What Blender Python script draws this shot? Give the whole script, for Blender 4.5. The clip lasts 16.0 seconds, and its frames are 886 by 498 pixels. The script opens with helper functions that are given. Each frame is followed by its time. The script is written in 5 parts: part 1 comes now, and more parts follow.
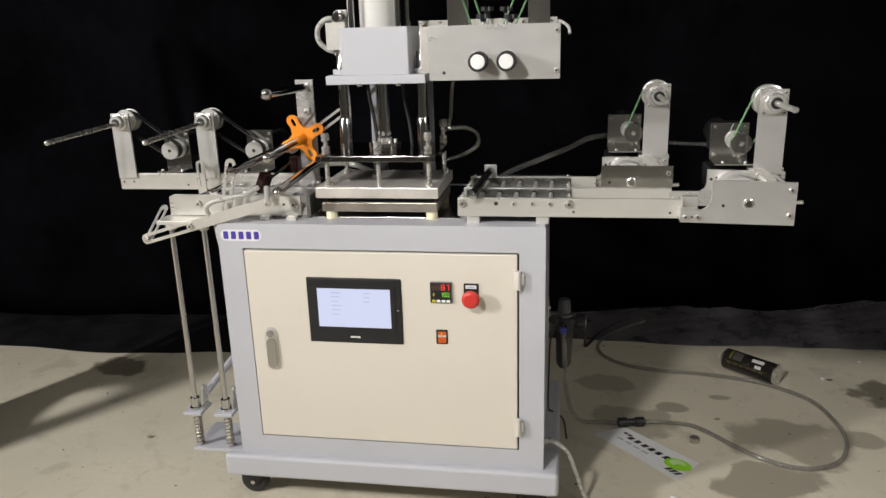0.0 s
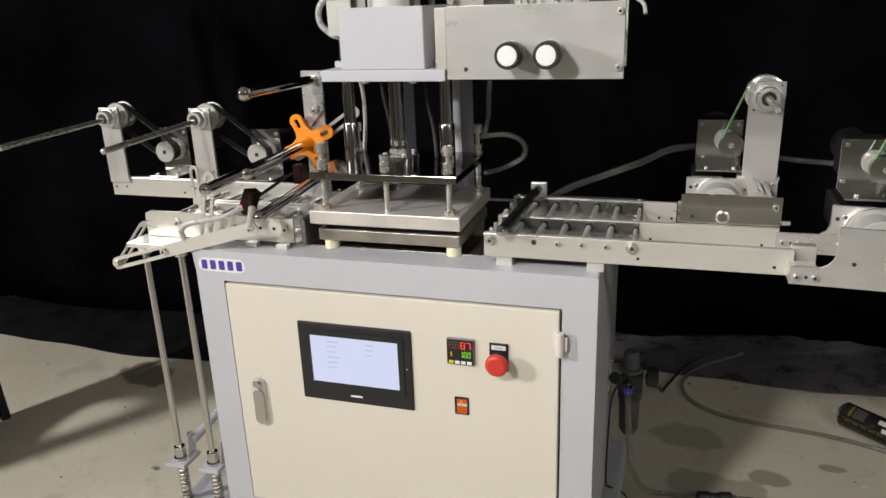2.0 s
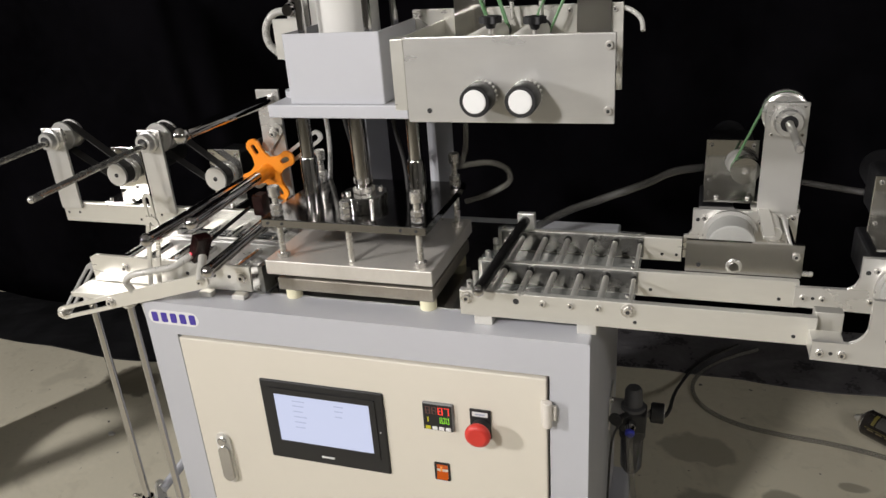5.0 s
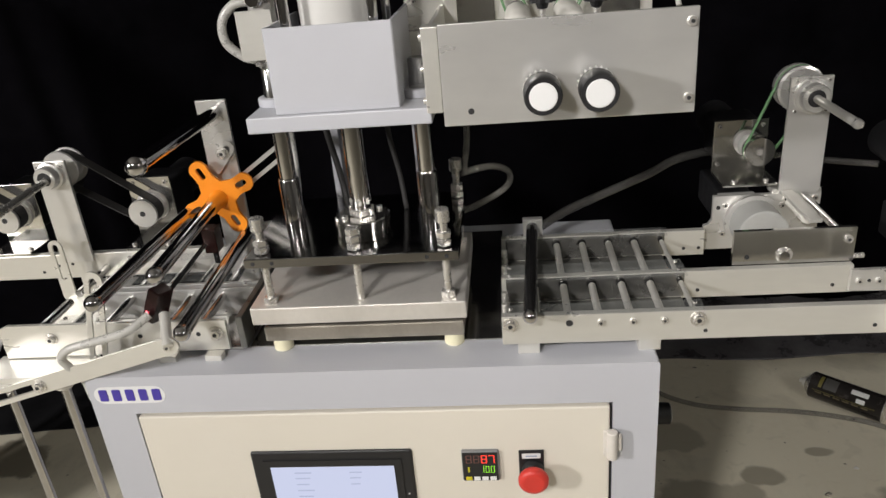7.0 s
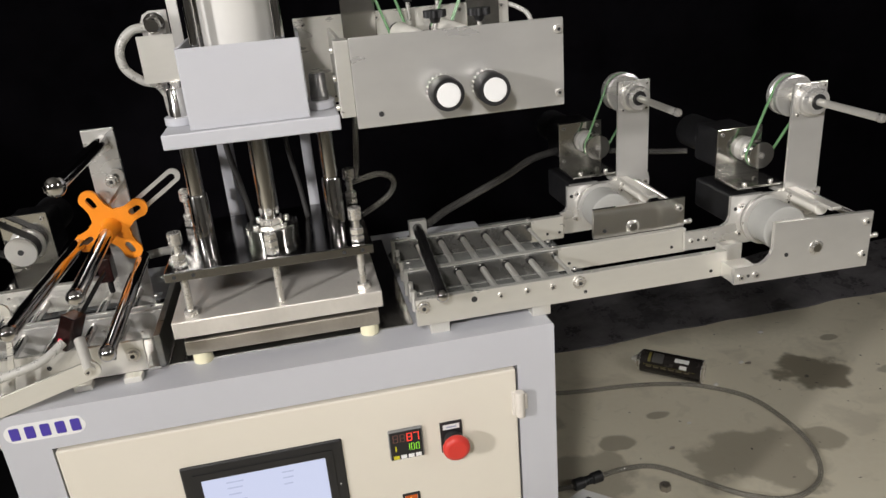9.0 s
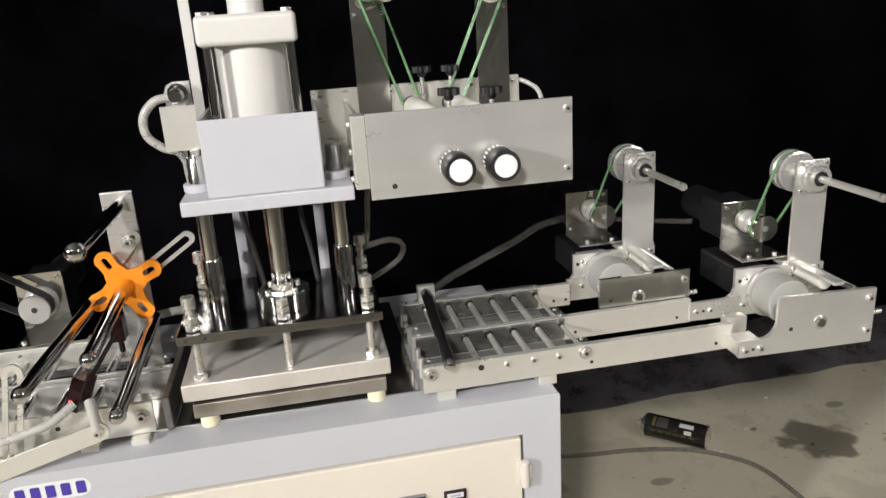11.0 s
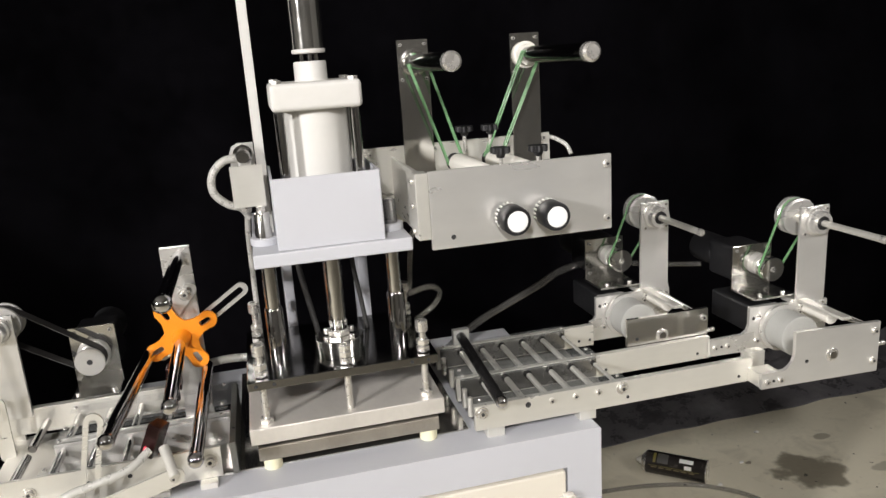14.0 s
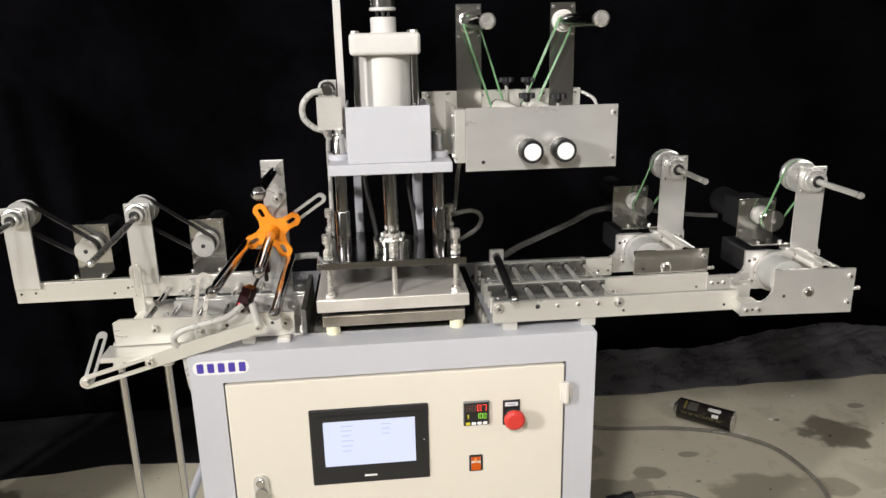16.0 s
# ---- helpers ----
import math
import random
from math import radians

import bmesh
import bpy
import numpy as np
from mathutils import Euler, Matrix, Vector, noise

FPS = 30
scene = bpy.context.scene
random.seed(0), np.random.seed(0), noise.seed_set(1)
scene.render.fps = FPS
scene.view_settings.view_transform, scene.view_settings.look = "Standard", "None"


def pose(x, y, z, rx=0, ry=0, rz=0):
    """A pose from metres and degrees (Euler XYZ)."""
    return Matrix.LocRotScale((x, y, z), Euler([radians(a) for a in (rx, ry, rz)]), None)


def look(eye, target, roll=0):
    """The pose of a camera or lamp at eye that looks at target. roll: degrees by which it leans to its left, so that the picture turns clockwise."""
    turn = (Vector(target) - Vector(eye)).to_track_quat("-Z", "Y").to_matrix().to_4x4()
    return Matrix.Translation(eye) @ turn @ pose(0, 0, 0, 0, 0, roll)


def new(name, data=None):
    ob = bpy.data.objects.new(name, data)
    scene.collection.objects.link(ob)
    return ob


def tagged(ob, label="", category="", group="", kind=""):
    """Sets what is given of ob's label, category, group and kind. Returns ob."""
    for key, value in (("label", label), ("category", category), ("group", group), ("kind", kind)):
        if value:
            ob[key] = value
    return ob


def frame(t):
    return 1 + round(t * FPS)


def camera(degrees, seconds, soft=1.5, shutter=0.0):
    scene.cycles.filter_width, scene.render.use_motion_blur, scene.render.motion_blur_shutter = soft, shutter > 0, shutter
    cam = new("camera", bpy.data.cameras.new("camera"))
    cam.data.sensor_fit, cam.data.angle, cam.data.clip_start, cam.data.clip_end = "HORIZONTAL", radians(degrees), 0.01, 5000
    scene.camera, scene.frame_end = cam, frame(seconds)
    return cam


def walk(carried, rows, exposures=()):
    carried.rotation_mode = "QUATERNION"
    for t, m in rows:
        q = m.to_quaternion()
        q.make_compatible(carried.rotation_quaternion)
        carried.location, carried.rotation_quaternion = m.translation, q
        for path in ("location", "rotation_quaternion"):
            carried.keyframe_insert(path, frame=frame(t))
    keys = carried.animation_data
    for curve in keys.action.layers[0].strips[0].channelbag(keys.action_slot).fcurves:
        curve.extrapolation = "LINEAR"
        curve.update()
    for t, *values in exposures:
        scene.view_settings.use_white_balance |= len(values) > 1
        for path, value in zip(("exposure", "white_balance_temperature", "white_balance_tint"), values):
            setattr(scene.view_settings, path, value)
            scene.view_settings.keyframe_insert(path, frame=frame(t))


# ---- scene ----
cam = camera(61.6, 16.0)
PATH = [
    (0, (0.39, -1.453, 1.08), (0.073, 0.439, 0.515), -1.7),
    (0.5, (0.458, -1.349, 1.093), (0.08, 0.526, 0.508), -1.6),
    (1, (0.483, -1.246, 1.093), (0.038, 0.608, 0.489), -1.7),
    (1.5, (0.45, -1.128, 1.095), (-0.067, 0.702, 0.474), -1.9),
    (2, (0.451, -1.055, 1.097), (-0.124, 0.751, 0.461), -2.1),
    (2.5, (0.522, -0.966, 1.116), (-0.132, 0.803, 0.451), -1.7),
    (3, (0.586, -0.935, 1.129), (-0.1, 0.813, 0.441), -1.9),
    (3.5, (0.581, -0.982, 1.159), (-0.045, 0.766, 0.415), -3.2),
    (4, (0.543, -0.948, 1.194), (-0.076, 0.758, 0.352), -3.5),
    (4.5, (0.51, -0.877, 1.218), (-0.128, 0.832, 0.398), -3.1),
    (4.7, (0.491, -0.863, 1.208), (-0.145, 0.861, 0.42), -3.5),
    (6.8, (0.228, -0.756, 1.191), (-0.011, 1.052, 0.37), -4.8),
    (7, (0.196, -0.74, 1.189), (0.002, 1.071, 0.361), -5.1),
    (7.5, (0.116, -0.726, 1.185), (0.121, 1.083, 0.333), -5.6),
    (8, (0.083, -0.728, 1.178), (0.303, 1.061, 0.312), -5.3),
    (8.5, (0.075, -0.789, 1.18), (0.392, 1.003, 0.351), -4.8),
    (9, (0.064, -0.846, 1.172), (0.389, 0.98, 0.423), -4.8),
    (9.5, (0.056, -0.848, 1.189), (0.388, 0.996, 0.489), -4.8),
    (9.7, (0.054, -0.855, 1.196), (0.389, 0.998, 0.521), -4.6),
    (12, (0.059, -0.849, 1.202), (0.4, 1.028, 0.602), -3.3),
    (12.5, (0.056, -0.854, 1.209), (0.415, 1.029, 0.639), -3.3),
    (13, (0.028, -0.863, 1.232), (0.426, 1.022, 0.695), -3.6),
    (13.5, (-0.024, -0.876, 1.242), (0.411, 1.008, 0.73), -3.8),
    (14, (-0.073, -0.894, 1.229), (0.376, 0.988, 0.722), -3.8),
    (14.5, (-0.085, -0.96, 1.217), (0.339, 0.925, 0.703), -3.3),
    (15, (-0.069, -1.092, 1.216), (0.291, 0.803, 0.687), -2.5),
    (15.5, (-0.068, -1.137, 1.206), (0.206, 0.769, 0.663), -1.9),
    (16, (-0.028, -1.181, 1.208), (0.159, 0.729, 0.643), -1.2),
]
walk(cam, [(t, look(eye, target, roll)) for t, eye, target, roll in PATH],
     [(0.0, 0.0), (4.5, -0.1), (8.0, -0.15), (10.0, 0.05), (12.5, 0.25), (16.0, 0.25)])

# ---- light ----
world = bpy.data.worlds.new("world")
scene.world = world
world.use_nodes = True
world.node_tree.nodes["Background"].inputs[0].default_value = (0.9, 0.95, 1.0, 1)
world.node_tree.nodes["Background"].inputs[1].default_value = 0.02
scene.view_settings.exposure = 0.0


def area_lamp(name, eye, target, size, watts, colour, beam=180):
    """A square lamp head aimed at target, its beam narrowed to so many degrees."""
    data = bpy.data.lights.new(name, "AREA")
    data.shape, data.size = "SQUARE", size
    data.energy, data.color, data.spread = watts, colour, radians(beam)
    ob = new(name, data)
    ob.matrix_world = look(eye, target)
    return ob


area_lamp("key_lamp", (-2.66, -1.95, 1.9), (0.1, 0.1, 0.7), 0.16, 94, (1.0, 0.965, 0.955))
area_lamp("front_lamp", (-0.51, -1.87, 2.05), (0.80, 0.35, 0.58), 0.16, 10.6, (1.0, 0.96, 0.935), 88)
area_lamp("side_lamp", (2.2, -1.7, 2.05), (0.9, 0.4, 0.45), 0.4, 4, (1.0, 0.96, 0.93), 90)

# ---- materials ----


def material(name, colour, rough=0.5, metal=0.0, vary=0.08, scale=30.0, bump=0.0, bump_scale=200.0,
             stretch=(1, 1, 1), rough_vary=0.08, **extra):
    """A surface with mottling at two scales, uneven gloss and a fine relief."""
    m = bpy.data.materials.new(name)
    m.use_nodes = True
    nt = m.node_tree
    b = nt.nodes["Principled BSDF"]
    tc = nt.nodes.new("ShaderNodeTexCoord")
    mp = nt.nodes.new("ShaderNodeMapping")
    mp.inputs["Scale"].default_value = stretch
    nt.links.new(tc.outputs["Object"], mp.inputs[0])
    n1, n2 = nt.nodes.new("ShaderNodeTexNoise"), nt.nodes.new("ShaderNodeTexNoise")
    n1.inputs["Scale"].default_value, n1.inputs["Detail"].default_value = scale, 5
    n2.inputs["Scale"].default_value, n2.inputs["Detail"].default_value = scale * 9, 3
    for n in (n1, n2):
        nt.links.new(mp.outputs[0], n.inputs["Vector"])
    add = nt.nodes.new("ShaderNodeMath")
    add.operation = "MULTIPLY_ADD"
    add.inputs[1].default_value = 0.35
    nt.links.new(n2.outputs["Fac"], add.inputs[0])
    nt.links.new(n1.outputs["Fac"], add.inputs[2])
    ramp = nt.nodes.new("ShaderNodeMapRange")
    ramp.inputs["From Min"].default_value, ramp.inputs["From Max"].default_value = 0.45, 0.9
    nt.links.new(add.outputs[0], ramp.inputs["Value"])
    mix = nt.nodes.new("ShaderNodeMix")
    mix.data_type = "RGBA"
    mix.inputs["A"].default_value = (*[c * (1 - vary) for c in colour], 1)
    mix.inputs["B"].default_value = (*[min(1, c * (1 + vary)) for c in colour], 1)
    nt.links.new(ramp.outputs[0], mix.inputs["Factor"])
    nt.links.new(mix.outputs["Result"], b.inputs["Base Color"])
    rr = nt.nodes.new("ShaderNodeMapRange")
    rr.inputs["To Min"].default_value, rr.inputs["To Max"].default_value = max(0.02, rough - rough_vary), min(1, rough + rough_vary)
    nt.links.new(ramp.outputs[0], rr.inputs["Value"])
    nt.links.new(rr.outputs[0], b.inputs["Roughness"])
    b.inputs["Metallic"].default_value = metal
    if bump:
        n3, bp = nt.nodes.new("ShaderNodeTexNoise"), nt.nodes.new("ShaderNodeBump")
        n3.inputs["Scale"].default_value, n3.inputs["Detail"].default_value = bump_scale, 4
        nt.links.new(mp.outputs[0], n3.inputs["Vector"])
        bp.inputs["Strength"].default_value, bp.inputs["Distance"].default_value = bump, 0.002
        nt.links.new(n3.outputs["Fac"], bp.inputs["Height"])
        nt.links.new(bp.outputs[0], b.inputs["Normal"])
    for key, value in extra.items():
        b.inputs[key.replace("_", " ")].default_value = value
    return m


def glowing(name, colour, strength):
    m = bpy.data.materials.new(name)
    m.use_nodes = True
    b = m.node_tree.nodes["Principled BSDF"]
    b.inputs["Base Color"].default_value = (*[0.06 * c for c in colour], 1)
    b.inputs["Roughness"].default_value = 0.25
    b.inputs["Emission Color"].default_value = (*colour, 1)
    b.inputs["Emission Strength"].default_value = strength
    return m


def clear_plastic(name, colour, rough, alpha):
    """See-through plastic: mostly clear, with a milky share and a gloss."""
    m = bpy.data.materials.new(name)
    m.use_nodes = True
    b = m.node_tree.nodes["Principled BSDF"]
    b.inputs["Base Color"].default_value = (*colour, 1)
    b.inputs["Roughness"].default_value = rough
    b.inputs["Alpha"].default_value = alpha
    b.inputs["Specular IOR Level"].default_value = 1.0
    b.inputs["Coat Weight"].default_value = 0.6
    return m


ALU = material("satin_aluminium", (0.72, 0.705, 0.65), 0.33, 0.6, 0.06, 4, 0.0, 300, (1, 1, 3))
PLATE = material("brushed_steel_sheet", (0.73, 0.72, 0.69), 0.30, 0.68, 0.07, 3.0, 0.0, 250, (1, 1, 2), 0.045)
POLISHED = material("polished_steel_sheet", (0.60, 0.59, 0.56), 0.13, 0.97, 0.10, 7, 0.0, 90, (1, 1, 1), 0.07)
GROUND_STEEL = material("ground_steel_slab", (0.68, 0.65, 0.60), 0.36, 0.5, 0.09, 12, 0.012, 350, (1.5, 1, 1), 0.1)
DARK_STEEL = material("tarnished_steel_slab", (0.36, 0.33, 0.28), 0.38, 0.7, 0.14, 16, 0.06, 300, (1.5, 1, 1), 0.1)
CHROME = material("chrome", (0.54, 0.53, 0.52), 0.10, 1.0, 0.04, 20, 0.0, 1, (1, 1, 1), 0.04)
MIRROR = material("mirror_polished_plate", (0.24, 0.235, 0.23), 0.13, 1.0, 0.10, 10, 0.0, 60, (1, 1, 1), 0.05)
ZINC = material("zinc_plated_screw", (0.72, 0.70, 0.66), 0.27, 0.8, 0.1, 60)
DULL_ROD = material("drawn_steel_rod", (0.48, 0.47, 0.44), 0.26, 0.75, 0.1, 30)
BLACK_ROD = material("black_oxide_rod", (0.035, 0.034, 0.034), 0.17, 0.6, 0.1, 30)
GREY_PAINT = material("light_grey_enamel", (0.462, 0.468, 0.497), 0.42, 0.0, 0.02, 6, 0.035, 700)
CREAM_PAINT = material("cream_enamel", (0.645, 0.605, 0.52), 0.40, 0.0, 0.018, 5, 0.035, 700)
WHITE_PAINT = material("white_enamel", (0.57, 0.56, 0.53), 0.44, 0.0, 0.035, 12, 0.02, 300)
GREY_RUBBER = material("pale_grey_rubber", (0.36, 0.36, 0.34), 0.55, 0.0, 0.06, 30, 0.05, 300)
WHITE_RUBBER = material("white_silicone_rubber", (0.70, 0.68, 0.62), 0.6, 0.0, 0.05, 30, 0.05, 300)
CREAM_NYLON = material("cream_nylon", (0.78, 0.74, 0.52), 0.5, 0.0, 0.05, 40)
BLACK_PLASTIC = material("black_plastic", (0.011, 0.011, 0.012), 0.45, 0.0, 0.15, 40, 0.03, 500)
BLACK_RUBBER = material("black_rubber", (0.022, 0.021, 0.020), 0.65, 0.0, 0.2, 50, 0.08, 400)
ORANGE = material("orange_plastic", (0.86, 0.27, 0.012), 0.42, 0.0, 0.05, 40, 0.03, 600)
RED = material("red_plastic", (0.55, 0.035, 0.025), 0.4, 0.0, 0.06, 40)
DARK_RED = material("dark_red_sensor_plastic", (0.016, 0.004, 0.004), 0.2, 0.0, 0.1, 40)
GREEN_BELT = material("green_polyurethane_cord", (0.13, 0.27, 0.125), 0.35, 0.0, 0.1, 60)
LABEL_WHITE = material("white_label_paper", (0.70, 0.70, 0.69), 0.55, 0.0, 0.03, 30)
BLUE_INK = material("blue_violet_ink", (0.055, 0.035, 0.30), 0.5)
BLACK_INK = material("black_ink", (0.02, 0.02, 0.022), 0.5)
GREY_INK = material("grey_ink", (0.33, 0.37, 0.47), 0.5)
GREEN_INK = material("green_ink", (0.28, 0.62, 0.03), 0.5)
YELLOW_INK = material("yellow_ink", (0.55, 0.5, 0.02), 0.5)
OLIVE_INK = material("dull_olive_print", (0.14, 0.12, 0.025), 0.4)
BLUE_PLASTIC = material("blue_plastic", (0.05, 0.06, 0.5), 0.3)
HINGE_NYLON = material("off_white_nylon", (0.60, 0.565, 0.51), 0.45, 0.0, 0.05, 40)
WHITE_PLASTIC = material("white_plastic", (0.75, 0.75, 0.74), 0.4, 0.0, 0.03, 40)
DULL_LINER = material("dark_steel_liner", (0.27, 0.265, 0.25), 0.24, 0.8, 0.2, 14)
DULL_BED = material("dull_dark_steel_bed", (0.20, 0.20, 0.185), 0.32, 0.7, 0.25, 20)
# near-black painted in place of the shade inside holes and sockets
DARK_HOLE = material("threaded_hole_shadow", (0.02, 0.02, 0.02), 0.7)
SMOKED = material("smoked_polycarbonate", (0.03, 0.03, 0.035), 0.12, 0.0, 0.1, 30)
HOSE = clear_plastic("clear_pvc_hose", (0.21, 0.20, 0.175), 0.10, 0.42)
TINTED_CAP = clear_plastic("smoke_tinted_cap", (0.10, 0.10, 0.10), 0.08, 0.75)
MILKY_HOSE = material("milky_hose", (0.62, 0.61, 0.57), 0.3, 0.0, 0.05, 60, Transmission_Weight=0.35)
SLEEVE = clear_plastic("clear_sleeve_over_dark_wires", (0.075, 0.072, 0.068), 0.10, 0.55)
ACRYLIC = clear_plastic("clear_acrylic", (0.5, 0.52, 0.5), 0.05, 0.08)
SCREEN = glowing("lit_screen", (0.70, 0.75, 0.98), 0.86)
SCREEN_TEXT = glowing("lit_screen_text", (0.56, 0.61, 0.84), 0.8)
RED_LED = glowing("red_digits", (1.0, 0.06, 0.04), 1.6)
GREEN_LED = glowing("green_digits", (0.35, 0.95, 0.05), 1.2)
DIM_LED = material("unlit_digits", (0.16, 0.07, 0.06), 0.4)
ORANGE_LAMP = glowing("lit_orange_rocker", (0.95, 0.16, 0.015), 0.5)
RED_SPOT = glowing("red_sensor_spot", (1.0, 0.08, 0.12), 1.2)

# black cloth
CLOTH = material("black_cloth", (0.0029, 0.0027, 0.0034), 0.95, 0.0, 0.5, 3, 0.2, 300, Specular_IOR_Level=0.0)
FILM = material("crumpled_black_sheeting", (0.085, 0.081, 0.085), 0.33, 0.0, 0.5, 11, 0.7, 45, (1, 1, 1), 0.16)
DULL_FILM = material("dull_black_sheeting", (0.007, 0.007, 0.008), 0.7, 0.0, 0.5, 9, 0.4, 60, Specular_IOR_Level=0.2)
# for the unseen walls and ceiling, its grey set for fill and reflections
WALL = material("unseen_room_grey", (0.30, 0.295, 0.28), 0.85, 0.0, 0.08, 2, 0.2, 60)


SPILLS = [(1.345, 0.72, 0.12, 0.085, 0.85), (1.00, 0.43, 0.16, 0.12, 0.55), (0.72, 0.58, 0.06, 0.03, 0.6), (0.86, 0.66, 0.035, 0.02, 0.6), (-1.10, 0.68, 0.11, 0.07, 0.85),
          (1.52, 0.86, 0.035, 0.02, 0.6), (1.56, 0.66, 0.055, 0.022, 0.5), (0.90, 0.22, 0.14, 0.09, 0.6), (0.60, 0.50, 0.12, 0.10, 0.5), (1.20, 0.45, 0.06, 0.05, 0.5), (0.55, 0.72, 0.10, 0.06, 0.45)]


def concrete():
    m = bpy.data.materials.new("stained_concrete")
    m.use_nodes = True
    nt = m.node_tree
    b = nt.nodes["Principled BSDF"]
    tc = nt.nodes.new("ShaderNodeTexCoord")

    def noise_node(scale, detail, lo, hi, to0=0.0, to1=1.0, distort=0.0):
        n, r = nt.nodes.new("ShaderNodeTexNoise"), nt.nodes.new("ShaderNodeMapRange")
        n.inputs["Scale"].default_value, n.inputs["Detail"].default_value, n.inputs["Distortion"].default_value = scale, detail, distort
        nt.links.new(tc.outputs["Object"], n.inputs["Vector"])
        nt.links.new(n.outputs["Fac"], r.inputs["Value"])
        r.inputs["From Min"].default_value, r.inputs["From Max"].default_value = lo, hi
        r.inputs["To Min"].default_value, r.inputs["To Max"].default_value = to0, to1
        return r.outputs[0]

    def mixed(a, b_, fac):
        x = nt.nodes.new("ShaderNodeMix")
        x.data_type = "RGBA"
        for key, v in (("A", a), ("B", b_)):
            if isinstance(v, tuple):
                x.inputs[key].default_value = (*v, 1)
            else:
                nt.links.new(v, x.inputs[key])
        nt.links.new(fac, x.inputs["Factor"])
        return x.outputs["Result"]

    broad = noise_node(1.6, 6, 0.35, 0.68)
    grain = noise_node(60, 6, 0.2, 0.8)
    stain = noise_node(6.5, 10, 0.565, 0.68, distort=0.6)
    scuff = noise_node(22, 8, 0.60, 0.66, distort=0.8)
    speck = noise_node(38, 2, 0.72, 0.76)
    def math_node(op, a, b_):
        n = nt.nodes.new("ShaderNodeMath")
        n.operation = op
        for k, v in enumerate((a, b_)):
            if isinstance(v, float):
                n.inputs[k].default_value = v
            else:
                nt.links.new(v, n.inputs[k])
        return n.outputs[0]

    # soaked-in spills: ragged blots at their own places
    warp = nt.nodes.new("ShaderNodeTexNoise")
    warp.inputs["Scale"].default_value, warp.inputs["Detail"].default_value = 9, 6
    nt.links.new(tc.outputs["Object"], warp.inputs["Vector"])
    blots = None
    for x, y, rx, ry, depth in SPILLS:
        mp = nt.nodes.new("ShaderNodeMapping")
        mp.vector_type = "TEXTURE"
        mp.inputs["Location"].default_value = (x, y, 0)
        mp.inputs["Scale"].default_value = (rx, ry, 1)
        nt.links.new(tc.outputs["Object"], mp.inputs[0])
        ln = nt.nodes.new("ShaderNodeVectorMath")
        ln.operation = "LENGTH"
        nt.links.new(mp.outputs[0], ln.inputs[0])
        far = math_node("ADD", ln.outputs["Value"], math_node("MULTIPLY", warp.outputs["Fac"], 1.9))
        r = nt.nodes.new("ShaderNodeMapRange")
        r.interpolation_type = "SMOOTHSTEP"
        r.inputs["From Min"].default_value, r.inputs["From Max"].default_value = 1.98, 1.72
        r.inputs["To Max"].default_value = depth
        nt.links.new(far, r.inputs["Value"])
        blots = r.outputs[0] if blots is None else math_node("MAXIMUM", blots, r.outputs[0])
    wet = math_node("MAXIMUM", blots, math_node("MULTIPLY", stain, 0.22))
    col = mixed((0.57, 0.52, 0.40), (0.72, 0.67, 0.53), broad)
    col = mixed(col, (0.62, 0.58, 0.46), grain)
    col = mixed(col, (0.15, 0.13, 0.095), wet)
    col = mixed(col, (0.33, 0.30, 0.225), math_node("MULTIPLY", scuff, 0.16))
    col = mixed(col, (0.07, 0.065, 0.055), speck)
    nt.links.new(col, b.inputs["Base Color"])
    rough = nt.nodes.new("ShaderNodeMapRange")
    rough.inputs["To Min"].default_value, rough.inputs["To Max"].default_value = 0.6, 0.36
    nt.links.new(wet, rough.inputs["Value"])
    nt.links.new(rough.outputs[0], b.inputs["Roughness"])
    bp = nt.nodes.new("ShaderNodeBump")
    bp.inputs["Strength"].default_value, bp.inputs["Distance"].default_value = 0.12, 0.003
    nt.links.new(grain, bp.inputs["Height"])
    nt.links.new(bp.outputs[0], b.inputs["Normal"])
    return m


CONCRETE = concrete()

# ---- mesh helpers ----
V = Vector


def box(bm, x0, x1, y0, y1, z0, z1, bevel=0.0012, seg=2):
    m = Matrix.LocRotScale(((x0 + x1) / 2, (y0 + y1) / 2, (z0 + z1) / 2), None, (abs(x1 - x0), abs(y1 - y0), abs(z1 - z0)))
    made = bmesh.ops.create_cube(bm, size=1, matrix=m)["verts"]
    if bevel:
        edges = list({e for v in made for e in v.link_edges})
        bmesh.ops.bevel(bm, geom=edges, offset=min(bevel, 0.45 * min(abs(x1 - x0), abs(y1 - y0), abs(z1 - z0))), segments=seg, profile=0.5, affect="EDGES")
    return bm


def ring(centre, u, v, r, seg):
    return [centre + u * (r * math.cos(2 * math.pi * k / seg)) + v * (r * math.sin(2 * math.pi * k / seg)) for k in range(seg)]


def across(way):
    way = way.normalized()
    u = way.cross(V((0, 0, 1)) if abs(way.z) < 0.9 else V((1, 0, 0))).normalized()
    return u, way.cross(u)


def lathe(bm, p0, p1, profile, seg=28, smooth=True):
    """A turned body along p0 to p1. profile: (share of the length, radius), ends closed."""
    p0, p1 = V(p0), V(p1)
    u, v = across(p1 - p0)
    rows = [[bm.verts.new(p) for p in ring(p0.lerp(p1, s), u, v, max(r, 1e-5), seg)] for s, r in profile]
    for a, b in zip(rows, rows[1:]):
        for k in range(seg):
            f = bm.faces.new((a[k], a[(k + 1) % seg], b[(k + 1) % seg], b[k]))
            f.smooth = smooth
    bm.faces.new(rows[0][::-1])
    bm.faces.new(rows[-1])
    return bm


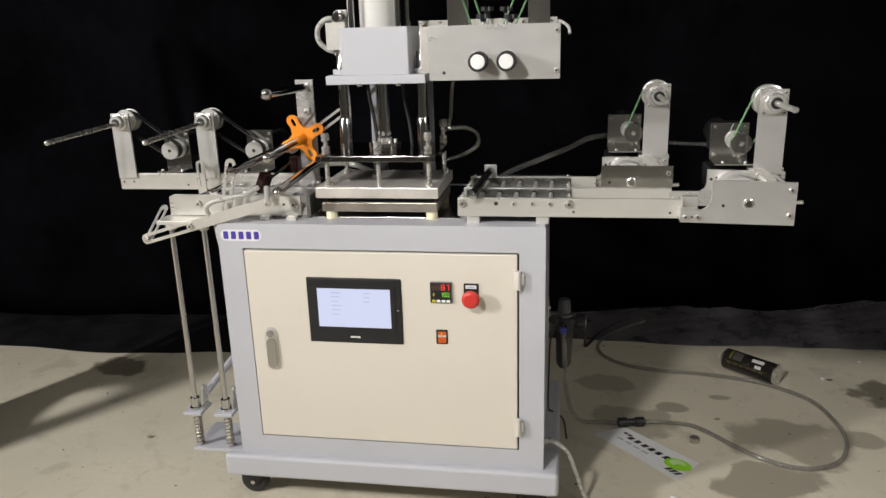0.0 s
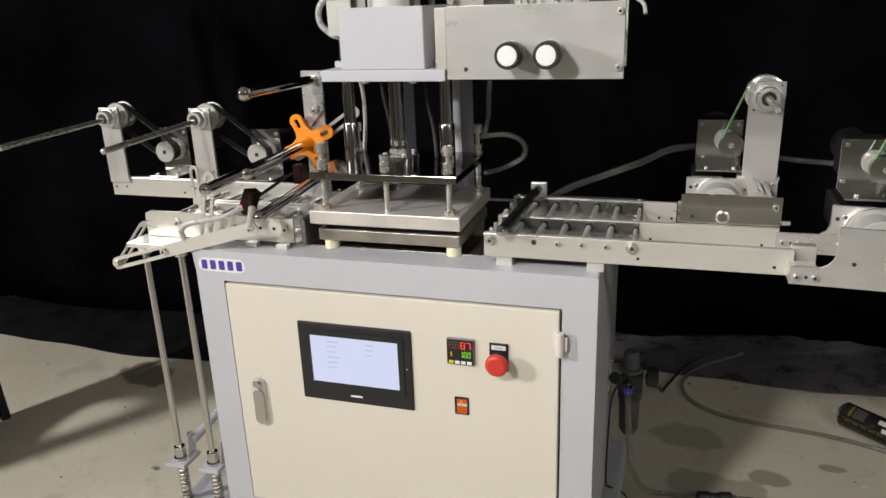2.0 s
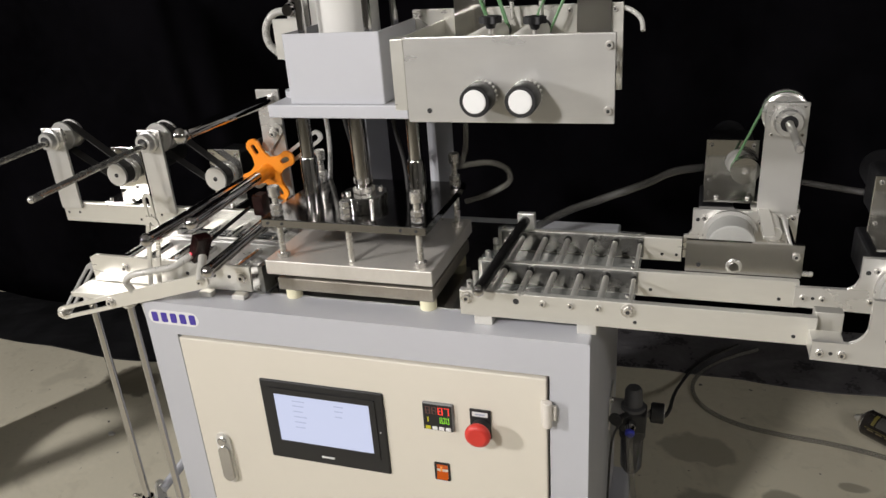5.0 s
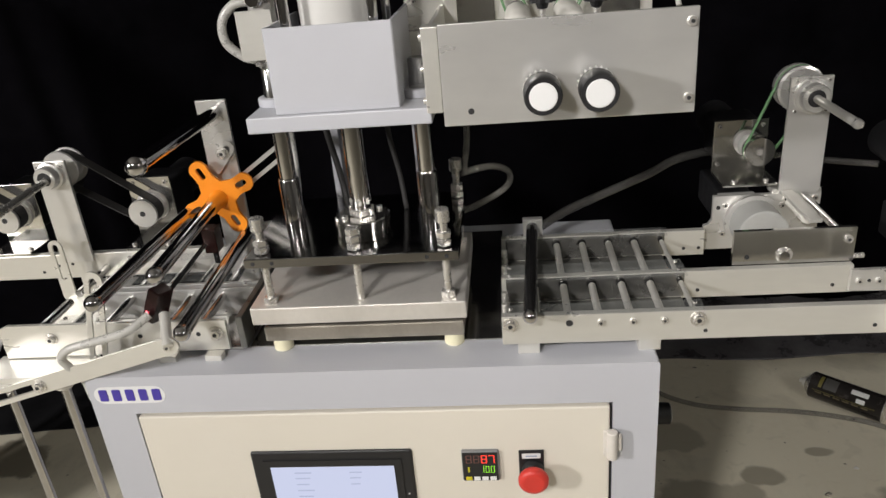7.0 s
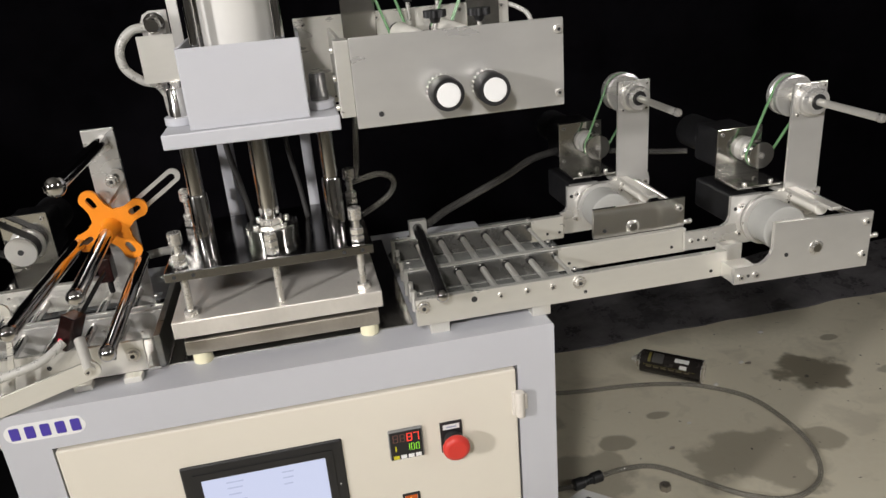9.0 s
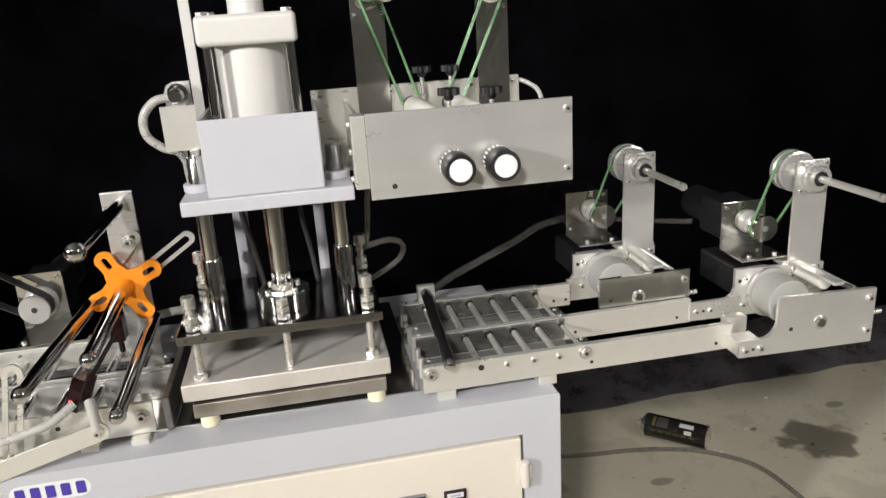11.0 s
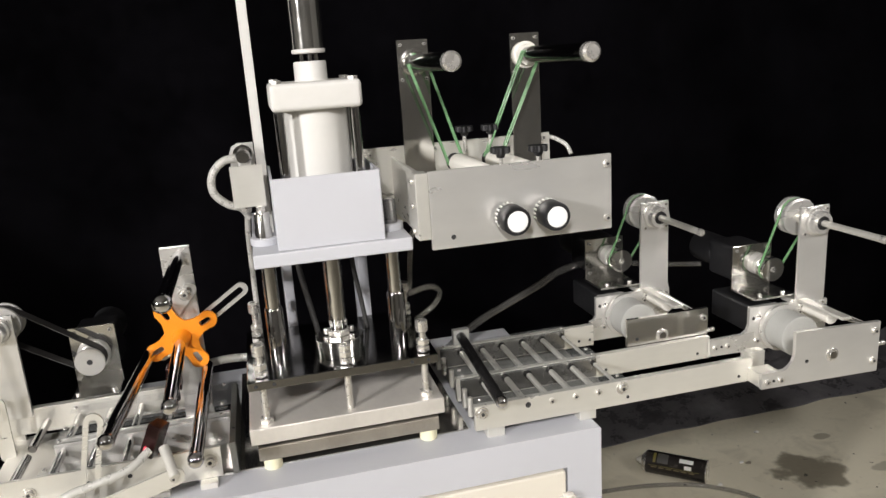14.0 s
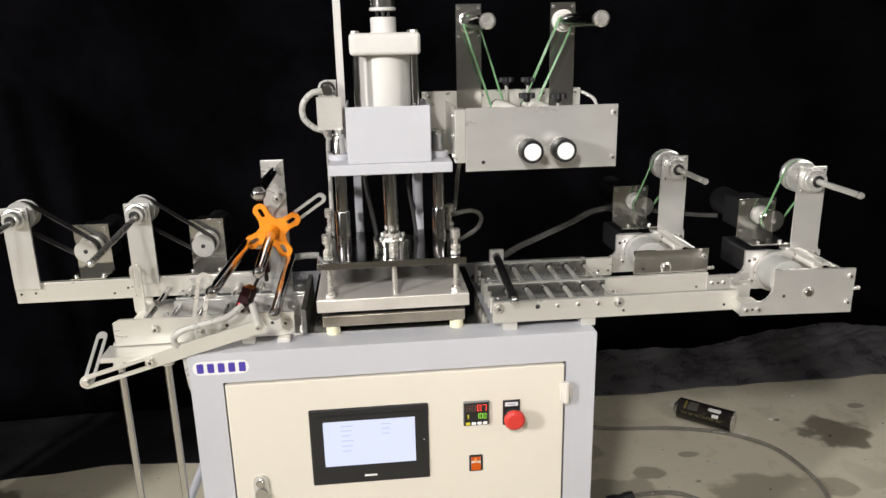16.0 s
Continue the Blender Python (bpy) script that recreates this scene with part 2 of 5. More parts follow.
def rod(bm, p0, p1, r, seg=24, chamfer=0.001):
    length = max((V(p1) - V(p0)).length, 1e-6)
    c = min(chamfer / length, 0.2)
    return lathe(bm, p0, p1, [(0, r - min(chamfer, r * 0.5)), (c, r), (1 - c, r), (1, r - min(chamfer, r * 0.5))], seg)


def hexnut(bm, p0, p1, r):
    return lathe(bm, p0, p1, [(0, r * 0.9), (0.12, r), (0.88, r), (1, r * 0.9)], 6, False)


def ball(bm, c, r, seg=20):
    made = bmesh.ops.create_uvsphere(bm, u_segments=seg, v_segments=seg // 2, radius=r, matrix=Matrix.Translation(c))["verts"]
    for f in {f for v in made for f in v.link_faces}:
        f.smooth = True
    return bm


def spline(points, steps=8, closed=False):
    pts = [V(p) for p in points]
    n, out = len(pts), []
    for i in range(n if closed else n - 1):
        get = (lambda k: pts[k % n]) if closed else (lambda k: pts[min(max(k, 0), n - 1)])
        a, b, c, d = get(i - 1), get(i), get(i + 1), get(i + 2)
        for s in range(steps):
            t = s / steps
            out.append(0.5 * (2 * b + (c - a) * t + (2 * a - 5 * b + 4 * c - d) * t * t + (3 * b - a - 3 * c + d) * t ** 3))
    if not closed:
        out.append(pts[-1])
    return out


def tube(bm, points, r, seg=10, steps=8, closed=False, smooth_path=True, flat=1.0):
    pts = spline(points, steps, closed) if smooth_path else [V(p) for p in points]
    n, rows = len(pts), []
    u = None
    for i, p in enumerate(pts):
        way = (pts[(i + 1) % n] - pts[i - 1]) if closed or 0 < i < n - 1 else (pts[1] - pts[0] if i == 0 else pts[-1] - pts[-2])
        way.normalize()
        u = across(way)[0] if u is None else (u - way * u.dot(way)).normalized()
        v = way.cross(u)
        rows.append([bm.verts.new(p + u * (r * math.cos(2 * math.pi * k / seg)) + v * (r * flat * math.sin(2 * math.pi * k / seg))) for k in range(seg)])
    for i in range(n if closed else n - 1):
        a, b = rows[i], rows[(i + 1) % n]
        for k in range(seg):
            bm.faces.new((a[k], a[(k + 1) % seg], b[(k + 1) % seg], b[k])).smooth = True
    if not closed:
        bm.faces.new(rows[0][::-1])
        bm.faces.new(rows[-1])
    return bm


def circle(cx, cy, r, seg=20):
    return [(cx + r * math.cos(2 * math.pi * k / seg), cy + r * math.sin(2 * math.pi * k / seg)) for k in range(seg)]


def slot(ax, ay, bx, by, r, seg=8):
    """A round-ended slot's outline from a to b."""
    turn = math.atan2(by - ay, bx - ax)
    out = [(bx + r * math.cos(turn - math.pi / 2 + math.pi * k / seg), by + r * math.sin(turn - math.pi / 2 + math.pi * k / seg)) for k in range(seg + 1)]
    return out + [(ax + r * math.cos(turn + math.pi / 2 + math.pi * k / seg), ay + r * math.sin(turn + math.pi / 2 + math.pi * k / seg)) for k in range(seg + 1)]


def plate(bm, outline, holes, m, thick, bevel=0.0):
    """A flat plate with holes, from outlines in x and y, of the given thickness along +z, laid by the pose m."""
    first = set(bm.verts)
    edges = []
    for loop in (outline, *holes):
        vs = [bm.verts.new((x, y, 0)) for x, y in loop]
        edges += [bm.edges.new((vs[k - 1], vs[k])) for k in range(len(vs))]
    faces = [g for g in bmesh.ops.triangle_fill(bm, use_beauty=True, use_dissolve=False, edges=edges)["geom"] if isinstance(g, bmesh.types.BMFace)]
    made = bmesh.ops.extrude_face_region(bm, geom=faces)["geom"]
    bmesh.ops.translate(bm, verts=[g for g in made if isinstance(g, bmesh.types.BMVert)], vec=(0, 0, thick))
    own = [v for v in bm.verts if v not in first]
    bmesh.ops.transform(bm, matrix=m, verts=own)
    bmesh.ops.recalc_face_normals(bm, faces=list({f for v in own for f in v.link_faces}))
    return bm


def upright(y):
    """Lays an outline given in x and z at depth y, with its thickness to the rear."""
    return Matrix(((1, 0, 0, 0), (0, 0, 1, y), (0, 1, 0, 0), (0, 0, 0, 1)))


def rect(x0, x1, y0, y1, r=0.0, seg=4):
    if not r:
        return [(x0, y0), (x1, y0), (x1, y1), (x0, y1)]
    out = []
    for cx, cy, a in ((x1 - r, y0 + r, -90), (x1 - r, y1 - r, 0), (x0 + r, y1 - r, 90), (x0 + r, y0 + r, 180)):
        out += [(cx + r * math.cos(radians(a + 90 * k / seg)), cy + r * math.sin(radians(a + 90 * k / seg))) for k in range(seg + 1)]
    return out


def mesh_of(name, bm, mat):
    bmesh.ops.recalc_face_normals(bm, faces=bm.faces)
    me = bpy.data.meshes.new(name)
    bm.to_mesh(me)
    round_faces = [f.use_smooth for f in me.polygons]
    me.set_sharp_from_angle(angle=radians(38))
    me.polygons.foreach_set("use_smooth", round_faces)
    bm.free()
    me.materials.append(mat)
    return me


def thing(name, base, label, category, group=""):
    ob = new(name)
    ob.location = base
    ob.empty_display_size = 0.02
    return tagged(ob, label, category, group)


def part(name, bm, mat, parent, label=""):
    """Links bm, built in the world's metres, as one mesh under a thing or a part."""
    root = parent
    while root.parent:
        root = root.parent
    bmesh.ops.translate(bm, verts=bm.verts, vec=-root.location)
    ob = new(name, mesh_of(name, bm, mat))
    ob.parent = parent
    return tagged(ob, label) if label else ob


def solid(name, bm, mat, label, category, group="", kind=""):
    """A thing of one mesh, or a piece of the setting."""
    return tagged(new(name, mesh_of(name, bm, mat)), label, category, group, kind)


B = bmesh.new


def screw_head(parent, c, r=0.0045, out=(0, -1, 0), socket=True, name="screw", washer=False):
    """A socket-head screw: its head, proud of the surface at c along out."""
    c, out = V(c), V(out).normalized()
    bm = B()
    if washer:
        lathe(bm, c, c + out * 0.0015, [(0, r * 1.55), (1, r * 1.5)], 20)
    h = r * 0.9
    n = 16
    lathe(bm, c, c + out * h, [(0, r), (0.75, r), (1, r * 0.88)], n)
    ob = part(name, bm, ZINC, parent)
    if socket:
        part("socket", lathe(B(), c + out * (h - 0.0002), c + out * (h + 0.0003), [(0, r * 0.48), (1, r * 0.46)], 6, False), DARK_HOLE, ob)
    return ob


def hole_mark(parent, c, r=0.0035, out=(0, -1, 0)):
    """A drilled hole, drawn as a thin dark disc whose colour gives the shade inside."""
    c, out = V(c), V(out).normalized()
    part("drilled_hole", lathe(B(), c - out * 0.002, c + out * 0.0006, [(0, r), (1, r)], 14), DARK_HOLE, parent)

# ---- the room ----
FX0, FX1, FY0, FY1, CEIL = -3.6, 3.6, -4.2, 2.2, 3.1
solid("floor", box(B(), FX0, FX1, FY0, FY1, -0.1, 0.0, 0), CONCRETE, "pale beige-grey concrete floor with dark oily stains", "floor", kind="structure")
# ceiling and walls out of view, added to close the room round the lamps
solid("ceiling", box(B(), FX0, FX1, FY0, FY1, CEIL, CEIL + 0.1, 0), WALL, "plain grey ceiling added out of view", "ceiling", kind="structure")
solid("wall_south", box(B(), FX0, FX1, FY0 - 0.1, FY0, 0, CEIL, 0), WALL, "plain grey wall added out of view", "wall", kind="structure")
solid("wall_west", box(B(), FX0 - 0.1, FX0, FY0, FY1, 0, CEIL, 0), WALL, "plain grey wall added out of view", "wall", kind="structure")
solid("wall_east", box(B(), FX1, FX1 + 0.1, FY0, FY1, 0, CEIL, 0), WALL, "plain grey wall added out of view", "wall", kind="structure")
solid("wall_north", box(B(), FX0, FX1, FY1, FY1 + 0.1, 0, CEIL, 0), WALL, "plain grey wall added out of view", "wall", kind="structure")


def curtain_line(x):
    """The depth at which the black curtain hangs."""
    return 1.10 + 0.085 * x + 0.035 * math.sin(2.1 * x + 0.6)


def curtain():
    bm = B()
    nx, nz = 260, 24
    rows = []
    for j in range(nz + 1):
        z = 0.03 + (CEIL - 0.05) * j / nz
        row = []
        for i in range(nx + 1):
            x = FX0 + 0.02 + (FX1 - FX0 - 0.04) * i / nx
            fold = 0.022 * math.sin(9 * x + 1.5 * math.sin(2.3 * x) + 0.2 * z) + 0.012 * noise.noise((x * 4, z * 0.5, 0))
            row.append(bm.verts.new((x, curtain_line(x) + 0.12 + fold, z)))
        rows.append(row)
    for a, b in zip(rows, rows[1:]):
        for k in range(nx):
            bm.faces.new((a[k], a[k + 1], b[k + 1], b[k])).smooth = True
    me = mesh_of("backdrop_curtain", bm, CLOTH)
    ob = tagged(new("backdrop_curtain", me), "black cloth curtain hanging behind the machine", "curtain", kind="structure")
    mod = ob.modifiers.new("thickness", "SOLIDIFY")
    mod.thickness = 0.004
    return ob


curtain()


def sheeting(x0, x1, name, label, front, low, high, mat):
    """Crumpled sheeting lying along the curtain's foot, its front edge at about the depth front."""
    bm = B()
    nx, ny = int(170 * (x1 - x0)), 34
    rows = []
    for j in range(ny + 1):
        s = j / ny
        row = []
        for i in range(nx + 1):
            x = x0 + (x1 - x0) * i / nx
            back = curtain_line(x) + 0.14
            rise = min(1, max(0, (x - 0.55) / 0.8))
            up = (low + (high - low) * rise) * (0.9 + 0.35 * noise.noise((x * 1.6, 7.7, 0))) * (1 - s) ** 0.8
            edge = front + 0.035 * noise.noise((x * 1.9, 3.1, 0)) + 0.018 * noise.noise((x * 6, 1.3, 0))
            slant = x * 5 + s * 3.5
            crease = 0.020 * noise.noise((slant, s * 1.6, 1.0)) + 0.011 * abs(noise.noise((x * 11 + s * 7, s * 5, 2.0))) + 0.005 * noise.noise((x * 30 + s * 9, s * 16, 5.0))
            crease *= (0.35 + 0.65 * rise) * (1 - s * 0.75)
            row.append(bm.verts.new((x, back + (edge - back) * s, max(0.003 + 0.003 * (1 - s), up + crease))))
        rows.append(row)
    for a, b in zip(rows, rows[1:]):
        for k in range(nx):
            bm.faces.new((a[k], a[k + 1], b[k + 1], b[k])).smooth = True
    ob = solid(name, bm, mat, label, "sheeting")
    ob.modifiers.new("thickness", "SOLIDIFY").thickness = 0.0015
    return ob


sheeting(0.22, 3.4, "black_sheeting", "crumpled glossy black plastic sheeting bunched on the floor at the curtain", 1.055, 0.014, 0.078, FILM)
sheeting(-3.4, -0.05, "black_sheeting", "dull black sheeting lying flat on the floor along the curtain", 0.80, 0.03, 0.03, DULL_FILM)


def side_curtain():
    """Pleated dark cloth at the side."""
    bm = B()
    rows = []
    for z in (0.02, 1.0, 2.0, CEIL - 0.02):
        rows.append([bm.verts.new((2.62 + 0.02 * math.sin(k * 1.35) + 0.004 * z, 1.42 - k * 0.011, z)) for k in range(120)])
    for a, b in zip(rows, rows[1:]):
        for k in range(119):
            bm.faces.new((a[k], a[k + 1], b[k + 1], b[k])).smooth = True
    ob = tagged(new("side_curtain", mesh_of("side_curtain", bm, CLOTH)), "pleated black cloth curtain", "curtain", kind="structure")
    ob.modifiers.new("thickness", "SOLIDIFY").thickness = 0.004


side_curtain()


def black_flag():
    """A black cloth screen on two poles, added almost out of view to shade the left floor."""
    t = thing("shadow_screen", (-1.42, 0.01, 0), "black cloth screen added beside the machine to shade the left floor", "screen")
    a, b = V((-1.50, -0.33, 0)), V((-1.335, 0.355, 0))
    way = (b - a).normalized()
    side = way.cross(V((0, 0, 1)))
    m = Matrix(((way.x, 0, side.x, a.x), (way.y, 0, side.y, a.y), (0, 1, 0, 0), (0, 0, 0, 1)))
    # opening shaped to let the lit patch through onto the floor
    gap = [(0.134, 0.416), (0.267, 0.349), (0.353, 0.325), (0.403, 0.316), (0.393, 0.351), (0.297, 0.439), (0.137, 0.548), (0.136, 0.487)]
    part("cloth", plate(B(), rect(0.004, (b - a).length, 0.012, 1.25), [gap], m, 0.006), CLOTH, t)
    part("upright", rod(B(), a, a + V((0, 0, 1.27)), 0.013), BLACK_PLASTIC, t)
    part("upright", rod(B(), b, b + V((-0.10, 0, 1.27)), 0.014), BLACK_PLASTIC, t)
    return t


black_flag()

# ---- the cabinet ----
CX0, CX1, CY1, CZ0, CZ1 = -0.347, 0.357, 0.43, 0.14, 0.695
DX0, DX1, DZ0, DZ1 = -0.291, 0.301, 0.188, 0.637


def machine_cabinet():
    t = thing("machine_cabinet", (0.005, 0.2, 0), "light grey steel machine cabinet with a closed cream door, on castors", "cabinet")
    bm = B()
    plate(bm, rect(CX0, CX1, CZ0, CZ1, 0.004), [rect(DX0 - 0.002, DX1 + 0.0025, DZ0 - 0.0025, DZ1 + 0.003)], upright(0.0), CY1)
    box(bm, DX0 - 0.002, DX1 + 0.0025, 0.35, 0.40, DZ0 - 0.0025, DZ1 + 0.003, 0)
    body = part("body", bm, GREY_PAINT, t, "light grey enamelled housing")
    bm = box(B(), -0.386, 0.391, -0.02, 0.45, 0.083, CZ0, 0.009, 4)
    part("plinth", bm, GREY_PAINT, t, "light grey base frame")
    door = part("door", box(B(), DX0 + 0.001, DX1 - 0.001, -0.003, 0.014, DZ0 + 0.001, DZ1 - 0.001, 0.0025, 3), CREAM_PAINT, t, "flat cream-painted door")
    for z in (0.584, 0.247):
        bm = B()
        rod(bm, (0.302, -0.010, z - 0.02), (0.302, -0.010, z + 0.02), 0.0065)
        box(bm, 0.292, 0.304, -0.009, -0.002, z - 0.019, z + 0.019, 0.002)
        box(bm, 0.303, 0.314, -0.008, -0.001, z - 0.012, z + 0.012, 0.002)
        part("hinge", bm, HINGE_NYLON, door, "off-white knuckle hinge")
    bm = B()
    plate(bm, slot(-0.246, 0.3715, -0.246, 0.4455, 0.0135, 12), [], upright(-0.0065), 0.004)
    latch = part("latch", bm, PLATE, door, "oval steel flush latch")
    bm = B()
    plate(bm, slot(-0.246, 0.374, -0.246, 0.424, 0.0105, 10), [], upright(-0.011), 0.005)
    part("paddle", bm, CHROME, latch)
    part("lock_barrel", rod(B(), (-0.246, -0.013, 0.4455), (-0.246, -0.006, 0.4455), 0.0075), CHROME, latch)
    for x in (-0.330, 0.345):
        for y in (0.05, 0.38):
            # the forks stand turned sideways, the wheel trailing behind its swivel
            cx, cz, r = x - 0.016, 0.0345, 0.0345
            bm = B()
            box(bm, x - 0.030, x + 0.030, y - 0.028, y + 0.028, 0.078, 0.083, 0.001)
            lathe(bm, (x, y, 0.066), (x, y, 0.079), [(0, 0.022), (1, 0.025)])
            for y0 in (y - 0.019, y + 0.014):
                plate(bm, [(x + 0.022, 0.070), (x - 0.026, 0.070), (cx - 0.010, 0.030), (cx - 0.004, 0.025), (cx + 0.006, 0.025), (cx + 0.012, 0.032)], [], upright(y0), 0.005)
            castor = part("castor", bm, BLACK_PLASTIC, t, "black swivel castor")
            part("wheel", lathe(B(), (cx, y - 0.0125, cz), (cx, y + 0.0125, cz), [(0, 0.026), (0.10, r - 0.002), (0.25, r), (0.75, r), (0.90, r - 0.002), (1, 0.026)], 36), BLACK_RUBBER, castor)
            part("axle", rod(B(), (cx, y - 0.022, cz), (cx, y + 0.022, cz), 0.006), CHROME, castor)
    return t


machine_cabinet()


def brand_sticker():
    t = thing("sticker", (-0.293, 0, 0.669), "white die-cut sticker with a row of violet shapes on the cabinet", "sticker")
    bm = B()
    plate(bm, slot(-0.3275, 0.669, -0.2590, 0.669, 0.0125, 10), [], upright(-0.0006), 0.0005)
    part("backing", bm, LABEL_WHITE, t)
    for k in range(5):
        x = -0.3275 + 0.0174 * k
        bm = plate(B(), rect(x - 0.0056, x + 0.0056, 0.6605, 0.6775, 0.002), [], upright(-0.0011), 0.0004)
        part("printed_shape", bm, BLUE_INK, t, "violet-blue printed block")
    return t


brand_sticker()


def touch_screen():
    t = thing("touch_screen", (-0.049, 0, 0.43), "black panel-mounted touch screen showing a pale lit page", "touch screen")
    bm = B()
    box(bm, -0.154, 0.055, -0.0065, 0.0, 0.430, 0.579, 0.003, 3)
    bezel = part("bezel", bm, BLACK_PLASTIC, t, "matt black plastic bezel")
    part("surround", plate(B(), rect(-0.140, 0.041, 0.456, 0.566, 0.002), [rect(-0.131, 0.031, 0.467, 0.556)], upright(-0.0078), 0.0014), BLACK_PLASTIC, bezel)
    screen = part("screen", box(B(), -0.1305, 0.0305, -0.0072, -0.0066, 0.4675, 0.5555, 0), SCREEN, t, "pale bluish-white lit display")
    for r, z in enumerate((0.546, 0.537, 0.527, 0.517, 0.507, 0.497)):
        for x, w in ((-0.100, 0.022), (-0.028, 0.016)):
            if x > -0.05 and r > 2:
                continue
            part("text_line", box(B(), x, x + w * (1 - 0.12 * (r % 3)), -0.0076, -0.0073, z - 0.0010, z + 0.0010, 0), SCREEN_TEXT, screen)
    part("maker_mark", box(B(), -0.062, -0.040, -0.0070, -0.0064, 0.443, 0.4465, 0), WHITE_PLASTIC, bezel)
    part("led", lathe(B(), (0.046, -0.0072, 0.509), (0.046, -0.006, 0.509), [(0, 0.0011), (1, 0.0011)], 10), WHITE_PLASTIC, bezel)
    return t


touch_screen()

SEGMENTS = {"0": "abcdef", "1": "bc", "7": "abc", "8": "abcdefg"}


def digit(parent, name, mat, char, x, z, w, h, y):
    """A seven-segment digit from its lit bars."""
    bm, s = B(), w * 0.17
    place = {"a": (0, w, h - s, h), "d": (0, w, 0, s), "g": (0, w, h / 2 - s / 2, h / 2 + s / 2),
             "b": (w - s, w, h / 2, h), "c": (w - s, w, 0, h / 2), "f": (0, s, h / 2, h), "e": (0, s, 0, h / 2)}
    for k in SEGMENTS[char]:
        a, b, c, d = place[k]
        box(bm, x + a, x + b, y - 0.0003, y, z + c + 0.0002, z + d - 0.0002, 0)
    part(name, bm, mat, parent)


def temperature_controller():
    t = thing("temperature_controller", (0.1405, 0, 0.529), "square temperature controller reading 87 over 100 in lit digits", "controller")
    bm = B()
    box(bm, 0.117, 0.164, -0.008, 0.0, 0.529, 0.576, 0.0025, 3)
    case = part("case", bm, material("grey_bezel_plastic", (0.20, 0.20, 0.20), 0.4), t, "grey plastic frame")
    face = part("face", box(B(), 0.1182, 0.1622, -0.0088, -0.0078, 0.5305, 0.5748, 0.0005), BLACK_PLASTIC, t, "black display window")
    for k, (c, mat) in enumerate((("8", DIM_LED), ("8", DIM_LED), ("8", RED_LED), ("7", RED_LED))):
        digit(face, "digit", mat, c, 0.1225 + 0.0096 * k, 0.5585, 0.0072, 0.0125, -0.0089)
    for k, c in enumerate("100"):
        digit(face, "digit", GREEN_LED, c, 0.1400 + 0.0066 * k, 0.5435, 0.0046, 0.0105, -0.0089)
    part("indicator", box(B(), 0.1245, 0.1265, -0.0092, -0.0088, 0.5445, 0.5525, 0), YELLOW_INK, face)
    for k in range(4):
        mat = YELLOW_INK if k == 0 else WHITE_PLASTIC
        part("key", box(B(), 0.1212 + 0.0102 * k, 0.1292 + 0.0102 * k, -0.0098, -0.0078, 0.5315, 0.5372, 0.0008), mat, t)
    return t


temperature_controller()


def emergency_stop():
    t = thing("emergency_stop", (0.204, 0, 0.525), "red mushroom emergency stop button on a black plate", "button")
    part("legend_plate", box(B(), 0.1885, 0.2195, -0.0058, -0.0025, 0.525, 0.5735, 0.001), BLACK_PLASTIC, t)
    lab = part("label", box(B(), 0.1925, 0.2155, -0.0064, -0.0056, 0.5625, 0.5700, 0), LABEL_WHITE, t, "white printed strip")
    part("printed_line", box(B(), 0.197, 0.211, -0.0068, -0.0062, 0.5652, 0.5672, 0), GREY_INK, lab)
    part("collar", lathe(B(), (0.2055, -0.003, 0.546), (0.2055, -0.014, 0.546), [(0, 0.0135), (0.7, 0.0135), (1, 0.011)]), BLACK_PLASTIC, t)
    part("mushroom_head", lathe(B(), (0.2055, -0.012, 0.546), (0.2055, -0.034, 0.546),
                                [(0, 0.009), (0.35, 0.010), (0.45, 0.0170), (0.6, 0.0188), (0.82, 0.0184), (0.95, 0.0160), (1, 0.0125)], 36), RED, t, "red plastic mushroom head")
    return t


emergency_stop()


def rocker_switch():
    t = thing("rocker_switch", (0.1395, 0, 0.435), "orange lit rocker switch in a black frame", "switch")
    part("frame", plate(B(), rect(0.127, 0.152, 0.4345, 0.4675, 0.002), [rect(0.1305, 0.1485, 0.4385, 0.4635)], upright(-0.004), 0.0045), BLACK_PLASTIC, t)
    bm = B()
    plate(bm, [(-0.0035, 0.439), (-0.0075, 0.4385), (-0.0025, 0.4515), (-0.0042, 0.463), (0.001, 0.463), (0.001, 0.439)], [],
          Matrix(((0, 0, 1, 0.131), (1, 0, 0, 0), (0, 1, 0, 0), (0, 0, 0, 1))), 0.017)
    rocker = part("rocker", bm, ORANGE_LAMP, t, "glowing orange rocker")
    part("mark", box(B(), 0.1370, 0.1400, -0.0062, -0.0045, 0.453, 0.461, 0), glowing("pale_orange_mark", (1.0, 0.36, 0.08), 0.8), rocker)
    return t


rocker_switch()

# ---- the press ----
PX, PY = 0.007, 0.115


